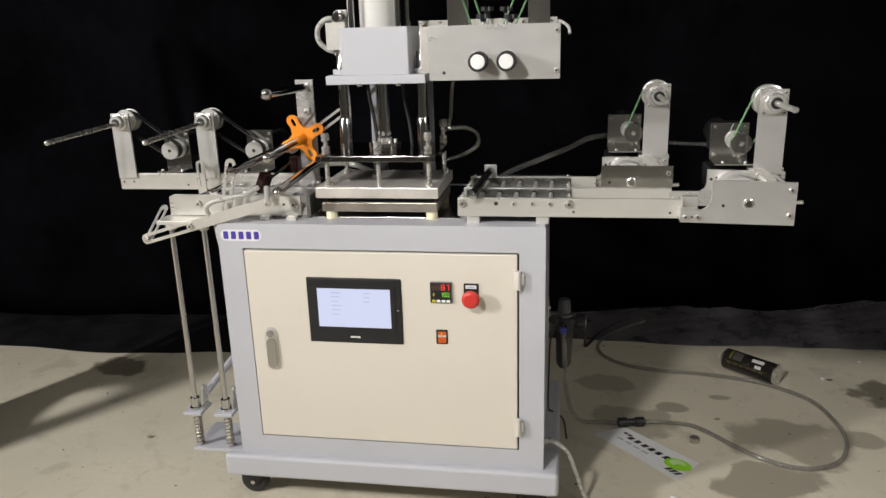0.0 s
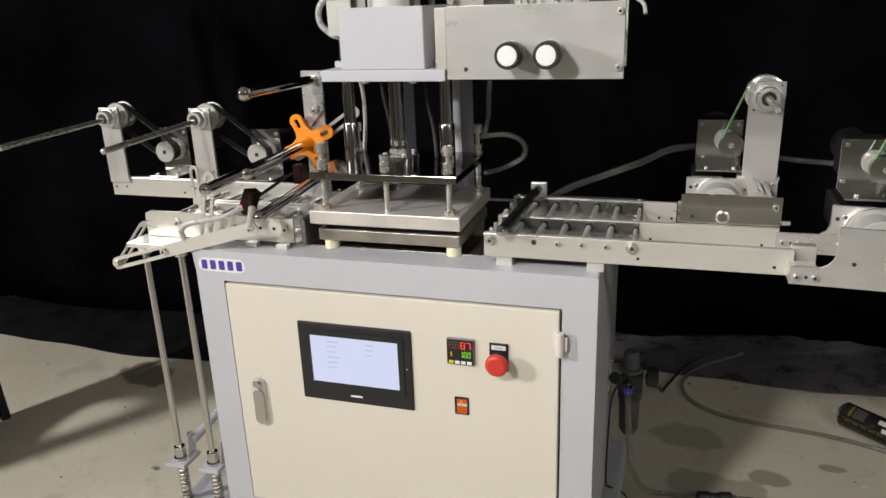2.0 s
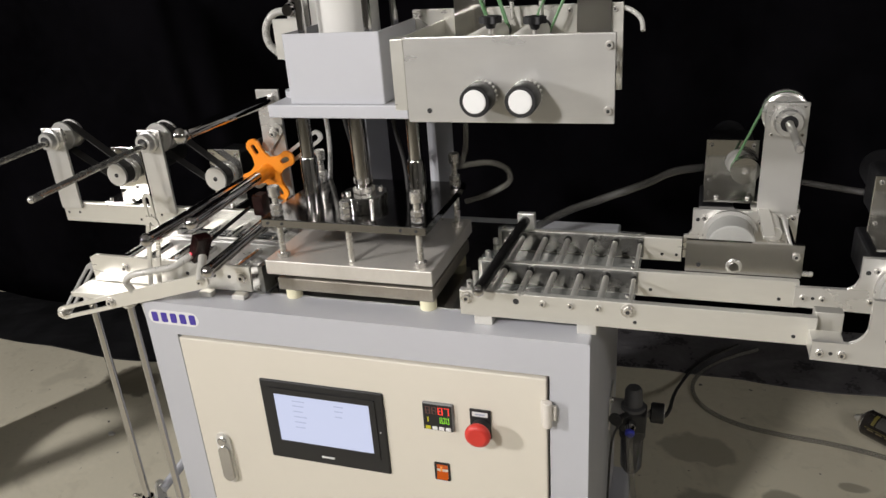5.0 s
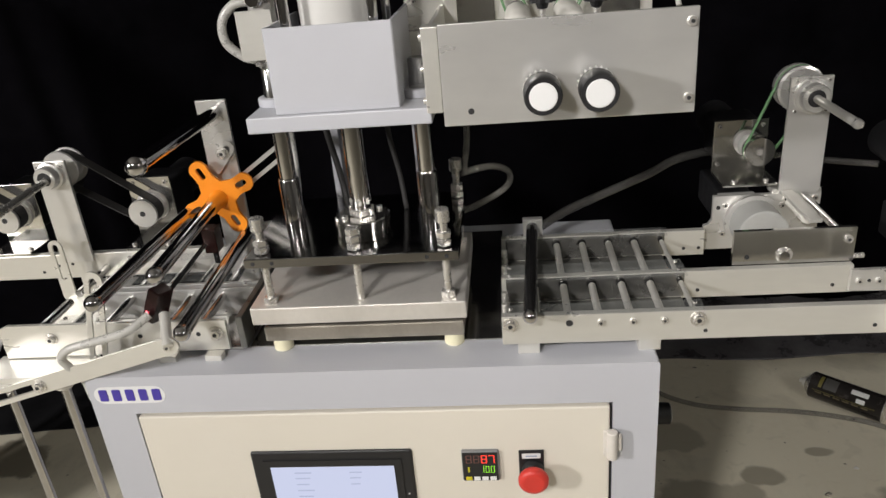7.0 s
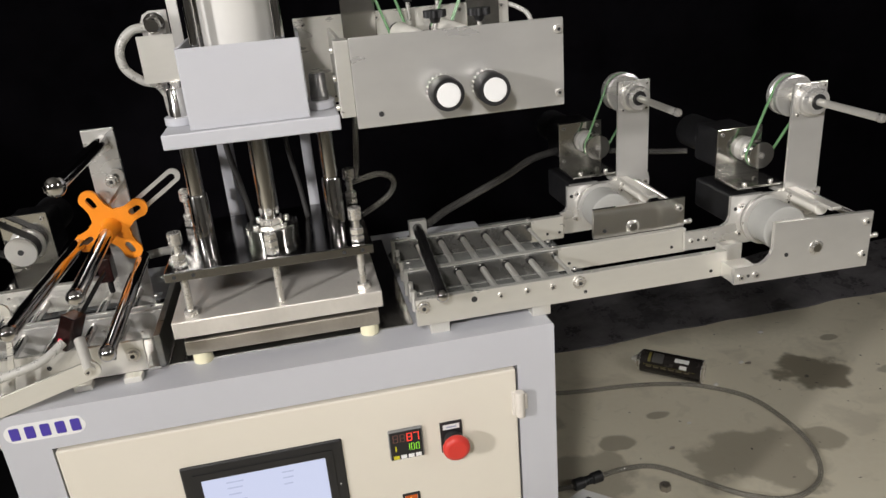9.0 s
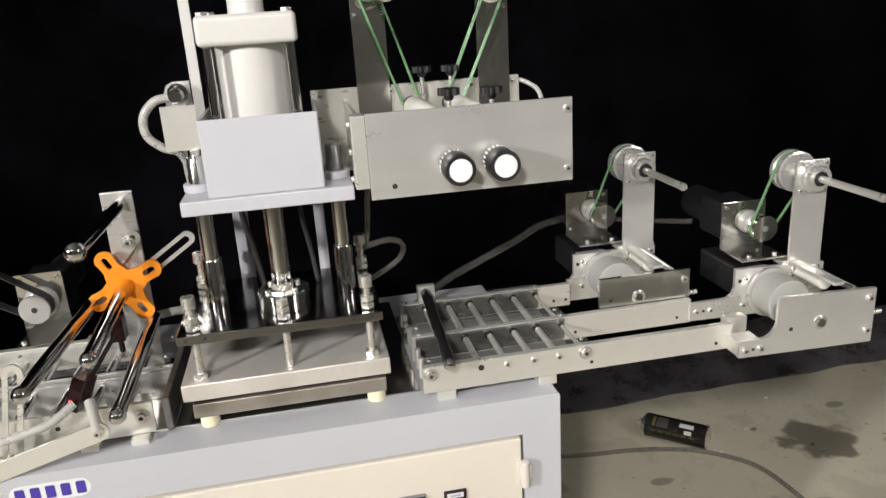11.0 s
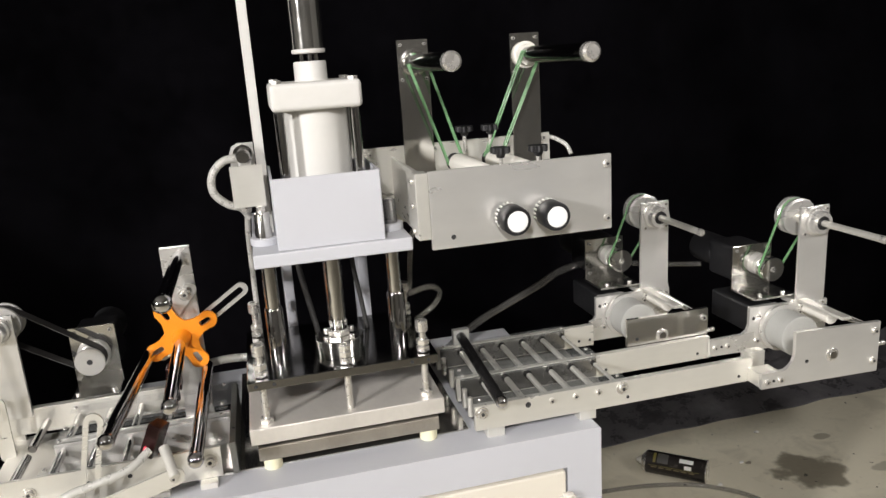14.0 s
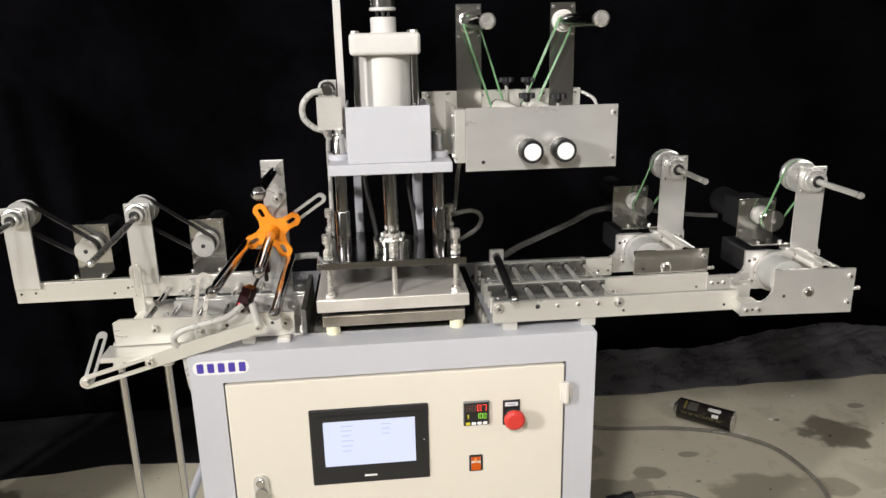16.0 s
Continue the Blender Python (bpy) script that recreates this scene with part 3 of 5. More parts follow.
def heat_press():
    t = thing("heat_press", (PX, 0.15, CZ1), "pneumatic heat press with steel plates, chrome columns and grey head", "press")
    for x in (-0.105, 0.115):
        for y in (0.060, 0.215):
            part("foot", rod(B(), (x, y, CZ1), (x, y, 0.7125), 0.0125), CREAM_NYLON, t, "cream nylon spacer foot")
    part("lower_plate", box(B(), -0.122, 0.129, 0.045, 0.235, 0.7125, 0.7325, 0.0015), DARK_STEEL, t, "tarnished steel lower plate")
    part("gap_plate", box(B(), -0.112, 0.120, 0.055, 0.235, 0.733, 0.7445, 0.001), BLACK_RUBBER, t, "black plate in the gap under the heating plate")
    hot = part("heating_plate", box(B(), -0.129, 0.135, 0.030, 0.236, 0.745, 0.768, 0.0015), GROUND_STEEL, t, "ground steel heating plate")
    mid = part("pressure_plate", box(B(), -0.124, 0.131, 0.030, 0.228, 0.822, 0.834, 0.001), MIRROR, t, "mirror-polished pressure plate")
    for x in (-0.113, -0.090, 0.094, 0.117):
        hole_mark(mid, (x, 0.030, 0.828), 0.0024)
    # levelling studs at the corners and one in the middle of the front
    for x, y, top in ((-0.105, 0.047, 0.880), (0.114, 0.047, 0.880), (-0.108, 0.205, 0.888), (0.121, 0.205, 0.888), (PX, 0.047, 0.862)):
        stud = part("stud", rod(B(), (x, y, 0.768), (x, y, top - 0.006), 0.0048), ZINC, t, "threaded levelling stud")
        for z0, r in ((0.768, 0.0095), (0.835, 0.0090), (0.8445, 0.0090)):
            if x != PX or z0 > 0.8:
                part("lock_nut", hexnut(B(), (x, y, z0), (x, y, z0 + 0.0082), r), ZINC, stud)
        bm = B()
        if x != PX:
            rod(bm, (x, y, top - 0.016), (x, y, top), 0.0085)
        else:
            hexnut(bm, (x, y, top - 0.008), (x, y, top), 0.0085)
        part("knurled_cap", bm, ZINC, stud)
    # guide columns with their sleeves and end caps
    for x in (-0.079, 0.093):
        col = part("guide_column", rod(B(), (x, PY, 0.834), (x, PY, 1.004), 0.0100), CHROME, t, "chromed guide column")
        part("sleeve", lathe(B(), (x, PY, 0.834), (x, PY, 0.905), [(0, 0.0128), (0.96, 0.0128), (1, 0.0112)]), CHROME, col)
        part("end_cap", lathe(B(), (x, PY, 0.997), (x, PY, 1.040), [(0, 0.0115), (0.45, 0.0115), (0.5, 0.0105), (0.95, 0.0105), (1, 0.009)]), TINTED_CAP if x > 0 else POLISHED, col)
        part("collar", rod(B(), (x, PY, 0.996), (x, PY, 1.006), 0.019), GREY_PAINT, t)
    # ram, nut and chuck
    part("ram", rod(B(), (PX, PY, 0.852), (PX, PY, 0.980), 0.0125), CHROME, t, "chromed ram")
    part("ram_nut", hexnut(B(), (PX, PY, 0.852), (PX, PY, 0.861), 0.0165), ZINC, t)
    part("ram_nut", hexnut(B(), (PX, PY, 0.866), (PX, PY, 0.876), 0.0140), ZINC, t)
    chuck = part("chuck", lathe(B(), (PX, PY, 0.834), (PX, PY, 0.852), [(0, 0.0330), (0.42, 0.0330), (0.43, 0.0318), (0.5, 0.0318), (0.51, 0.0345), (0.93, 0.0345), (1, 0.0330)], 40), POLISHED, t, "turned steel coupling disc")
    for k in range(4):
        a = radians(40 + 90 * k)
        screw_head(chuck, (PX + 0.025 * math.cos(a), PY + 0.025 * math.sin(a), 0.852), 0.0042, (0, 0, 1))
    # head plate and the folded cover in front of the cylinder
    head = part("head_plate", box(B(), -0.096, 0.112, 0.052, 0.26, 0.978, 0.996, 0.0015), GREY_PAINT, t, "grey painted head plate")
    for x in (-0.034, 0.048):
        for y in (0.085, 0.150):
            screw_head(head, (x, y, 0.978), 0.0065, (0, 0, -1))
    fold = [(-0.063, 0.205), (-0.063, 0.0615), (-0.0615, 0.060), (0.076, 0.060), (0.0775, 0.0615), (0.0775, 0.205), (0.0745, 0.205), (0.0745, 0.063), (-0.060, 0.063), (-0.060, 0.205)]
    bm = plate(B(), fold, [], Matrix.Translation((0, 0, 0.9965)), 0.093)
    part("cover", bm, GREY_PAINT, t, "grey folded sheet cover")
    part("cylinder", lathe(B(), (PX, 0.127, 0.9965), (PX, 0.127, 1.172), [(0, 0.0425), (1, 0.0425)], 48), WHITE_PAINT, t, "white air cylinder barrel")
    cap = part("cylinder_cap", box(B(), -0.051, 0.065, 0.069, 0.185, 1.171, 1.206, 0.006, 4), WHITE_PAINT, t, "white cast end cap")
    for x in (-0.041, 0.055):
        for y in (0.079, 0.175):
            part("tie_rod", rod(B(), (x, y, 0.9965), (x, y, 1.171), 0.0058), CHROME, t)
            part("tie_nut", hexnut(B(), (x, y, 1.2055), (x, y, 1.210), 0.007), ZINC, cap)
    part("neck", lathe(B(), (PX, 0.127, 1.206), (PX, 0.127, 1.231), [(0, 0.0225), (0.1, 0.0215), (0.92, 0.0215), (1, 0.0200)], 36), WHITE_PAINT, t)
    for k in range(3):
        a = radians(30 + 120 * k)
        part("spacer_pin", rod(B(), (PX + 0.011 * math.cos(a), 0.127 + 0.011 * math.sin(a), 1.230), (PX + 0.011 * math.cos(a), 0.127 + 0.011 * math.sin(a), 1.242), 0.0032), CHROME, t)
    part("adjuster_flange", rod(B(), (PX, 0.127, 1.2410), (PX, 0.127, 1.2465), 0.0220), WHITE_PAINT, t)
    part("adjuster_tube", lathe(B(), (PX, 0.127, 1.2465), (PX, 0.127, 1.42), [(0, 0.0205), (1, 0.0205)], 40), POLISHED, t, "polished steel stroke adjuster tube")
    # rear posts
    for x in (-0.052, 0.068):
        part("post", box(B(), x - 0.0075, x + 0.0075, 0.262, 0.35, CZ1, 0.9775, 0.001), GREY_PAINT, t, "grey flat rear post")
    part("bridge", box(B(), -0.096, 0.112, 0.2605, 0.352, 0.978, 0.996, 0.0015), GREY_PAINT, t)
    part("base_sheet", box(B(), -0.150, 0.1755, 0.060, 0.40, CZ1, 0.6975, 0.0006), POLISHED, t, "polished steel base sheet")
    part("upright_strip", box(B(), -0.0775, -0.0645, 0.178, 0.182, 0.9965, 1.46, 0.0005), WHITE_PAINT, t, "white flat upright strip")
    return t


heat_press()


def air_valve():
    t = thing("air_fitting_bracket", (-0.092, 0.15, 0.9965), "steel bracket with an air elbow and a curled white hose", "air fitting")
    bm = B()
    plate(bm, [(-0.113, 1.046), (-0.0705, 1.046), (-0.0705, 1.102), (-0.113, 1.102)], [], upright(0.128), 0.002)
    box(bm, -0.113, -0.0705, 0.1305, 0.19, 1.046, 1.048, 0.0004)
    bracket = part("bracket", bm, ALU, t, "folded satin bracket")
    bm = B()
    plate(bm, [(-0.112, 1.075), (-0.079, 1.075), (-0.079, 1.128), (-0.100, 1.128), (-0.108, 1.124), (-0.112, 1.115)], [], upright(0.176), 0.002)
    part("rear_tab", bm, PLATE, t)
    box_bm = box(B(), -0.101, -0.083, 0.150, 0.1755, 1.048, 1.106, 0.002)
    part("valve_body", box_bm, PLATE, t)
    bm = B()
    lathe(bm, (-0.094, 0.176, 1.114), (-0.094, 0.140, 1.112), [(0, 0.013), (0.3, 0.013), (0.32, 0.010), (0.75, 0.010), (0.78, 0.0085), (1, 0.0080)], 24)
    part("elbow", bm, CHROME, t, "nickel elbow fitting")
    bm = B()
    tube(bm, [(-0.098, 0.155, 1.110), (-0.120, 0.150, 1.108), (-0.137, 0.150, 1.090), (-0.138, 0.152, 1.066), (-0.122, 0.156, 1.048), (-0.104, 0.16, 1.040), (-0.096, 0.165, 1.025)], 0.0055, 12)
    part("hose", bm, MILKY_HOSE, t, "milky white air hose")
    bm = B()
    rod(bm, (-0.079, 0.125, 1.030), (-0.079, 0.125, 1.046), 0.006)
    hexnut(bm, (-0.098, 0.150, 1.036), (-0.098, 0.150, 1.046), 0.008)
    part("fixing_bolt", bm, ZINC, bracket)
    bm = tube(B(), [(-0.098, 0.166, 1.03), (-0.101, 0.19, 1.0), (-0.103, 0.23, 0.95), (-0.104, 0.236, 0.88), (-0.103, 0.21, 0.80)], 0.004, 10)
    part("drop_hose", bm, MILKY_HOSE, t)
    return t


air_valve()

# ---- the foil feed box ----


def star_knob(parent, x, y, z):
    bm = B()
    out = []
    for k in range(42):
        a = 2 * math.pi * k / 42
        r = 0.0120 + 0.0018 * math.cos(7 * a)
        out.append((x + r * math.cos(a), y + r * math.sin(a)))
    plate(bm, out, [], Matrix.Translation((0, 0, z)), 0.008)
    lathe(bm, (x, y, z - 0.006), (x, y, z), [(0, 0.005), (1, 0.007)], 16)
    knob = part("thumb_screw", bm, BLACK_PLASTIC, parent, "black star-shaped thumb screw")
    part("spindle", rod(B(), (x, y, z - 0.03), (x, y, z - 0.006), 0.003), ZINC, knob)


def foil_feed_box():
    t = thing("foil_feed_box", (0.25, 0.1, 0.985), "steel foil feed box with two dial knobs and upright spool arms", "feed box")
    front = part("front_panel", box(B(), 0.1292, 0.380, 0.008, 0.014, 0.9855, 1.0875, 0.0008), PLATE, t, "brushed steel front panel with two knobs")
    hole_mark(front, (0.1575, 0.008, 1.000), 0.0032)
    for z in (1.0745, 1.0010):
        screw_head(front, (0.373, 0.008, z), 0.0048)
    back = part("back_panel", box(B(), 0.074, 0.371, 0.200, 0.206, 0.985, 1.1005, 0.0008), ALU, t, "satin back panel")
    for x, z in ((0.086, 1.091), (0.15, 1.092), (0.185, 1.092), (0.30, 1.092), (0.36, 1.092), (0.118, 0.994)):
        screw_head(back, (x, 0.200, z), 0.0034)
    side = part("side_panel", box(B(), 0.1175, 0.1225, 0.0345, 0.1995, 1.002, 1.0855, 0.0008), ALU, t, "satin side panel")
    bm = B()
    box(bm, 0.1120, 0.1288, 0.0085, 0.034, 1.0, 1.086, 0.001)
    part("corner_block", bm, ALU, t)
    for z in (1.075, 1.043, 1.010):
        screw_head(side, (0.1115, 0.024, z), 0.0038, (-1, 0, 0))
    # dial knobs
    for x in (0.2285, 0.2815):
        z = 1.0215
        bm = B()
        lathe(bm, (x, 0.008, z), (x, -0.040, z), [(0, 0.010), (0.18, 0.010), (0.2, 0.0165), (0.42, 0.0175), (0.45, 0.0185), (0.95, 0.0185), (1, 0.0172)], 40)
        knob = part("dial_knob", bm, BLACK_PLASTIC, t, "black dial knob with a white cap")
        part("cap", lathe(B(), (x, -0.0395, z), (x, -0.0412, z), [(0, 0.0135), (0.7, 0.0135), (1, 0.0125)], 36), LABEL_WHITE, knob, "white round cap")
        bm = B()
        for k in range(20):
            a = 2 * math.pi * k / 20
            c = V((x + 0.0172 * math.cos(a), 0, z + 0.0172 * math.sin(a)))
            rod(bm, (c.x, -0.002, c.z), (c.x, -0.013, c.z), 0.0016, 6, 0.0004)
        part("knurl", bm, PLATE, knob)
    # rollers across the box, and the rods beyond
    for x in (0.2105, 0.2660):
        z = 1.072
        r = part("drive_roller", lathe(B(), (x, 0.020, z), (x, 0.160, z), [(0, 0.0135), (0.02, 0.0150), (0.98, 0.0150), (1, 0.0135)], 32), WHITE_RUBBER, t, "white silicone drive roller")
        part("belt_pulley", lathe(B(), (x, 0.163, z), (x, 0.182, z), [(0, 0.013), (0.25, 0.0130), (0.5, 0.0095), (0.75, 0.0130), (1, 0.013)], 28), BLACK_PLASTIC, r)
        part("axle", rod(B(), (x, 0.014, z), (x, 0.200, z), 0.004), CHROME, r)
    for x, z in ((0.235, 1.010), (0.290, 1.006), (0.355, 1.05), (0.362, 1.02)):
        part("tie_rod", rod(B(), (x, 0.014, z), (x, 0.200, z), 0.0045), CHROME, t)
    for x, y, z in ((0.233, 0.030, 1.099), (0.2855, 0.030, 1.097), (0.226, 0.175, 1.116), (0.266, 0.175, 1.115)):
        star_knob(t, x, y, z)
    # spool arms
    for x, b, tip in ((0.161, 0.2105, -0.025), (0.333, 0.2660, -0.040)):
        arm = part("spool_arm", box(B(), x - 0.023, x + 0.023, 0.1955, 0.1995, 1.03, 1.252, 0.0008), POLISHED, t, "polished steel spool arm")
        for dx, z in ((-0.018, 1.245), (0.018, 1.245), (-0.018, 1.196), (0.018, 1.196)):
            screw_head(arm, (x + dx, 0.1955, z), 0.0026)
        part("bearing", lathe(B(), (x, 0.1955, 1.220), (x, 0.180, 1.220), [(0, 0.0195), (0.4, 0.0195), (0.45, 0.0165), (1, 0.0150)], 36), POLISHED if b < 0.25 else WHITE_RUBBER, arm, "flanged bearing")
        shaft = part("spool_shaft", rod(B(), (x, 0.180, 1.220), (x, tip + 0.005, 1.220), 0.0118, 32), MIRROR, t, "dark polished spool shaft")
        part("end_cap", lathe(B(), (x, tip + 0.013, 1.220), (x, tip, 1.220), [(0, 0.0122), (0.7, 0.0122), (1, 0.009)], 32), ZINC, shaft)
        # two round belts, each a loop round shaft and roller pulley
        for y, r0, spread in ((0.166, 0.0128, 0.0), (0.176, 0.0128, 0.006)):
            d = V((b - x, 0, 1.072 - 1.220))
            n = V((d.z, 0, -d.x)).normalized()
            pts = [V((x, y, 1.220)) + n * r0, V((b, y, 1.072)) + n * 0.0115, V((b, y, 1.072)) + d.normalized() * 0.0115,
                   V((b, y, 1.072)) - n * 0.0115, V((x, y, 1.220)) - n * (r0 + spread * 0.2), V((x, y, 1.220)) - d.normalized() * r0]
            part("round_belt", tube(B(), pts, 0.0014, 8, closed=True, smooth_path=False), GREEN_BELT, t, "green round drive belt")
    bm = tube(B(), [(0.366, 0.207, 1.094), (0.380, 0.203, 1.090), (0.394, 0.19, 1.080), (0.398, 0.18, 1.066)], 0.0032, 10)
    part("cable", bm, MILKY_HOSE, t)
    part("bracket_arm", box(B(), 0.078, 0.116, 0.2065, 0.30, 1.0, 1.08, 0.001), GREY_PAINT, t)
    part("rear_mount", box(B(), 0.0785, 0.112, 0.262, 0.30, 0.9962, 1.0, 0.0005), GREY_PAINT, t)
    return t


foil_feed_box()

# ---- the label rail beside the press ----


def label_rail():
    t = thing("label_rail", (0.3, 0.14, CZ1), "two-lane satin aluminium label guide rail with cross rollers", "guide rail")
    for name, x1, y0, y1 in (("front_rail", 0.622, 0.022, 0.032), ("middle_rail", 0.613, 0.121, 0.131), ("rear_rail", 0.4635, 0.247, 0.257)):
        part(name, box(B(), 0.176, x1, y0, y1, 0.711, 0.749, 0.0008), ALU, t)
    for x in (0.194, 0.336):
        part("foot", box(B(), x, x + 0.026, 0.026, 0.252, CZ1, 0.7108, 0.001), ALU, t)
    for y in (0.1198, 0.2458):
        part("liner", box(B(), 0.182, 0.4075, y, y + 0.0011, 0.7145, 0.7475, 0.0003), DULL_LINER, t, "dark steel liner sheet")
    for k, x in enumerate((0.218, 0.255, 0.291, 0.328, 0.364, 0.402)):
        for y0, y1 in ((0.0325, 0.1205), (0.1315, 0.2465)):
            r = 0.0046 if k < 5 else 0.003
            roller = part("cross_roller", rod(B(), (x, y0 + 0.004, 0.738), (x, y1 - 0.006, 0.738), r), ALU, t, "thin steel cross roller")
            part("bush", lathe(B(), (x, y1 - 0.005, 0.738), (x, y1 - 0.0008, 0.738), [(0, r * 1.25), (1, r * 1.35)], 18), BLACK_ROD, roller)
    for y0, y1 in ((0.0225, 0.044), (0.108, 0.1305), (0.1325, 0.152), (0.232, 0.2565)):
        strip = part("guide_strip", box(B(), 0.180, 0.409, y0, y1, 0.7495, 0.7525, 0.0006), ACRYLIC, t, "clear acrylic guide strip")
        for x in (0.187, 0.400):
            screw_head(strip, (x, (y0 + y1) / 2, 0.7525), 0.0028, (0, 0, 1))
    for y0, y1 in ((0.033, 0.120), (0.132, 0.246)):
        part("bed", box(B(), 0.182, 0.405, y0, y1, 0.7115, 0.7135, 0.0004), DULL_BED, t, "dull dark steel bed sheet")
    for k, x in enumerate((0.186, 0.255, 0.291, 0.328, 0.364, 0.402)):
        if k == 1:
            hole_mark(t, (x, 0.022, 0.738), 0.0042)
        else:
            screw_head(t, (x, 0.022, 0.738), 0.0062 if k in (0, 5) else 0.0042, washer=k in (0, 5))
    for x, y, z in ((0.411, 0.022, 0.722), (0.598, 0.022, 0.722), (0.425, 0.121, 0.722), (0.590, 0.121, 0.722), (0.435, 0.247, 0.722), (0.456, 0.247, 0.722)):
        hole_mark(t, (x, y, z), 0.0024)
    for x in (0.176,):
        for y in (0.06, 0.09, 0.165, 0.215):
            part("edge_roller", rod(B(), (x + 0.004, y, 0.716), (x + 0.004, y, 0.746), 0.0042), ALU, t)
    # black press bar that lies across the lanes
    bar = part("press_bar", rod(B(), (0.2095, 0.004, 0.7605), (0.221, 0.252, 0.7640), 0.0082, 28), BLACK_ROD, t, "black rod across the lanes")
    part("ball_tip", ball(B(), (0.2093, 0.002, 0.7605), 0.0088), CHROME, bar, "chrome ball end")
    part("bar_clamp", box(B(), 0.208, 0.236, 0.250, 0.262, 0.749, 0.776, 0.001), PLATE, t)
    return t


label_rail()

# ---- unwinding heads at the end of the rail ----


def unwinder(ox, oy, oz, front_outline, front_y, back_outline, near):
    label = "steel label unwinding head with upright arm and green belt" if near else "steel label unwinding head with a small flat cover plate"
    t = thing("unwinding_head", (0.74 + ox, 0.06 + oy, 0.705 + oz), label, "unwinder", "unwinding heads")

    def P(x, y, z):
        return (x + ox, y + oy, z + oz)

    back_y = 0.112 + oy
    front = part("front_plate", plate(B(), front_outline, [], upright(front_y), 0.006), PLATE if near else POLISHED, t, "brushed steel front plate" if near else "polished steel cover plate")
    back = part("back_plate", plate(B(), back_outline, [], upright(back_y), 0.006), PLATE, t, "brushed steel back plate")
    # rubber drive roller and pinch roller between the plates
    fy = front_y + 0.007
    roller = part("drive_roller", lathe(B(), (0.735 + ox, back_y - 0.055, 0.752 + oz), (0.735 + ox, back_y - 0.012, 0.752 + oz), [(0, 0.0315), (0.02, 0.0338), (0.98, 0.0338), (1, 0.0315)], 48), GREY_RUBBER, t, "pale grey rubber drive roller")
    part("flange", lathe(B(), (0.735 + ox, back_y - 0.011, 0.752 + oz), (0.735 + ox, back_y - 0.001, 0.752 + oz), [(0, 0.0395), (0.6, 0.0395), (1, 0.037)], 40), PLATE, roller)
    part("pinch_roller", rod(B(), (0.789 + ox, back_y - 0.06, 0.778 + oz), (0.789 + ox, back_y - 0.001, 0.778 + oz), 0.0110), WHITE_RUBBER, t, "white pinch roller")
    part("pinch_rod", rod(B(), (0.806 + ox, fy, 0.781 + oz), (0.806 + ox, back_y - 0.001, 0.781 + oz), 0.0058), CHROME, t)
    part("link_bar", box(B(), 0.770 + ox, 0.786 + ox, fy + 0.015, back_y - 0.002, 0.790 + oz, 0.795 + oz, 0.001), ALU, t)
    for dx, dz in ((-0.030, 0.026), (0.032, 0.022), (-0.032, -0.022)):
        screw_head(back, (0.735 + ox + dx * 1.25, back_y, 0.752 + oz + dz * 0.9), 0.0042)
    hole_mark(back, (0.688 + ox, back_y, 0.772 + oz), 0.003)
    for x in (0.778, 0.818):
        screw_head(back, P(x, 0.112, 0.781), 0.0040)
    # front plate fixings
    bz = 0.749 if near else 0.758
    part("bearing", lathe(B(), (0.735 + ox, front_y, bz + oz), (0.735 + ox, front_y - 0.002, bz + oz), [(0, 0.0105), (0.5, 0.0105), (1, 0.0085)], 28), ZINC, front, "bearing end with a bright ring")
    part("bearing_core", lathe(B(), (0.735 + ox, front_y - 0.0015, bz + oz), (0.735 + ox, front_y - 0.0035, bz + oz), [(0, 0.0065), (1, 0.006)], 20), CHROME, front)
    hole_mark(front, (0.690 + ox, front_y, (0.745 if near else 0.757) + oz), 0.0030)
    for z in ((0.776, 0.727) if near else (0.777,)):
        screw_head(front, (0.810 + ox, front_y, z + oz), 0.0050)
    part("end_screw", rod(B(), (0.8195 + ox, front_y + 0.003, 0.752 + oz), (0.833 + ox, front_y + 0.003, 0.752 + oz), 0.0036, 14), ZINC, front)
    if near:
        part("end_screw", rod(B(), P(0.828, 0.115, 0.752), P(0.840, 0.115, 0.752), 0.0036, 14), ZINC, back)
        part("joint_block", box(B(), 0.613, 0.648, -0.0055, 0.0215, 0.7125, 0.7345, 0.001), ALU, t, "satin joining block")
        part("joint_block", box(B(), 0.620, 0.652, 0.0335, 0.05, 0.7125, 0.752, 0.001), ALU, t)
        for x in (0.622, 0.645):
            screw_head(front, (x, front_y, 0.7225), 0.0046)
        hole_mark(front, (0.634, front_y, 0.7225), 0.0022)
        for x in (0.617, 0.640):
            screw_head(back, (x, back_y, 0.731), 0.0040)
        hole_mark(back, (0.629, back_y, 0.731), 0.0022)
    # upright arm with bearing, feed rod and belt pulley
    arm = part("arm", box(B(), 0.7685 + ox, 0.823 + ox, back_y, back_y + 0.005, 0.7875 + oz, 0.9505 + oz, 0.0008), PLATE, t, "upright brushed steel arm")
    part("arm_foot", box(B(), 0.762 + ox, 0.828 + ox, back_y + 0.0055, back_y + 0.03, 0.786 + oz, 0.793 + oz, 0.001), ALU, t)
    hub = part("hub", lathe(B(), P(0.797, 0.1118, 0.925), P(0.797, 0.094, 0.925), [(0, 0.0235), (0.35, 0.0235), (0.4, 0.0195), (0.85, 0.0190), (1, 0.0175)], 40), PLATE, t, "flanged bearing housing")
    part("bore", lathe(B(), P(0.797, 0.0942, 0.925), P(0.797, 0.0930, 0.925), [(0, 0.0115), (1, 0.0110)], 24), BLACK_PLASTIC, hub)
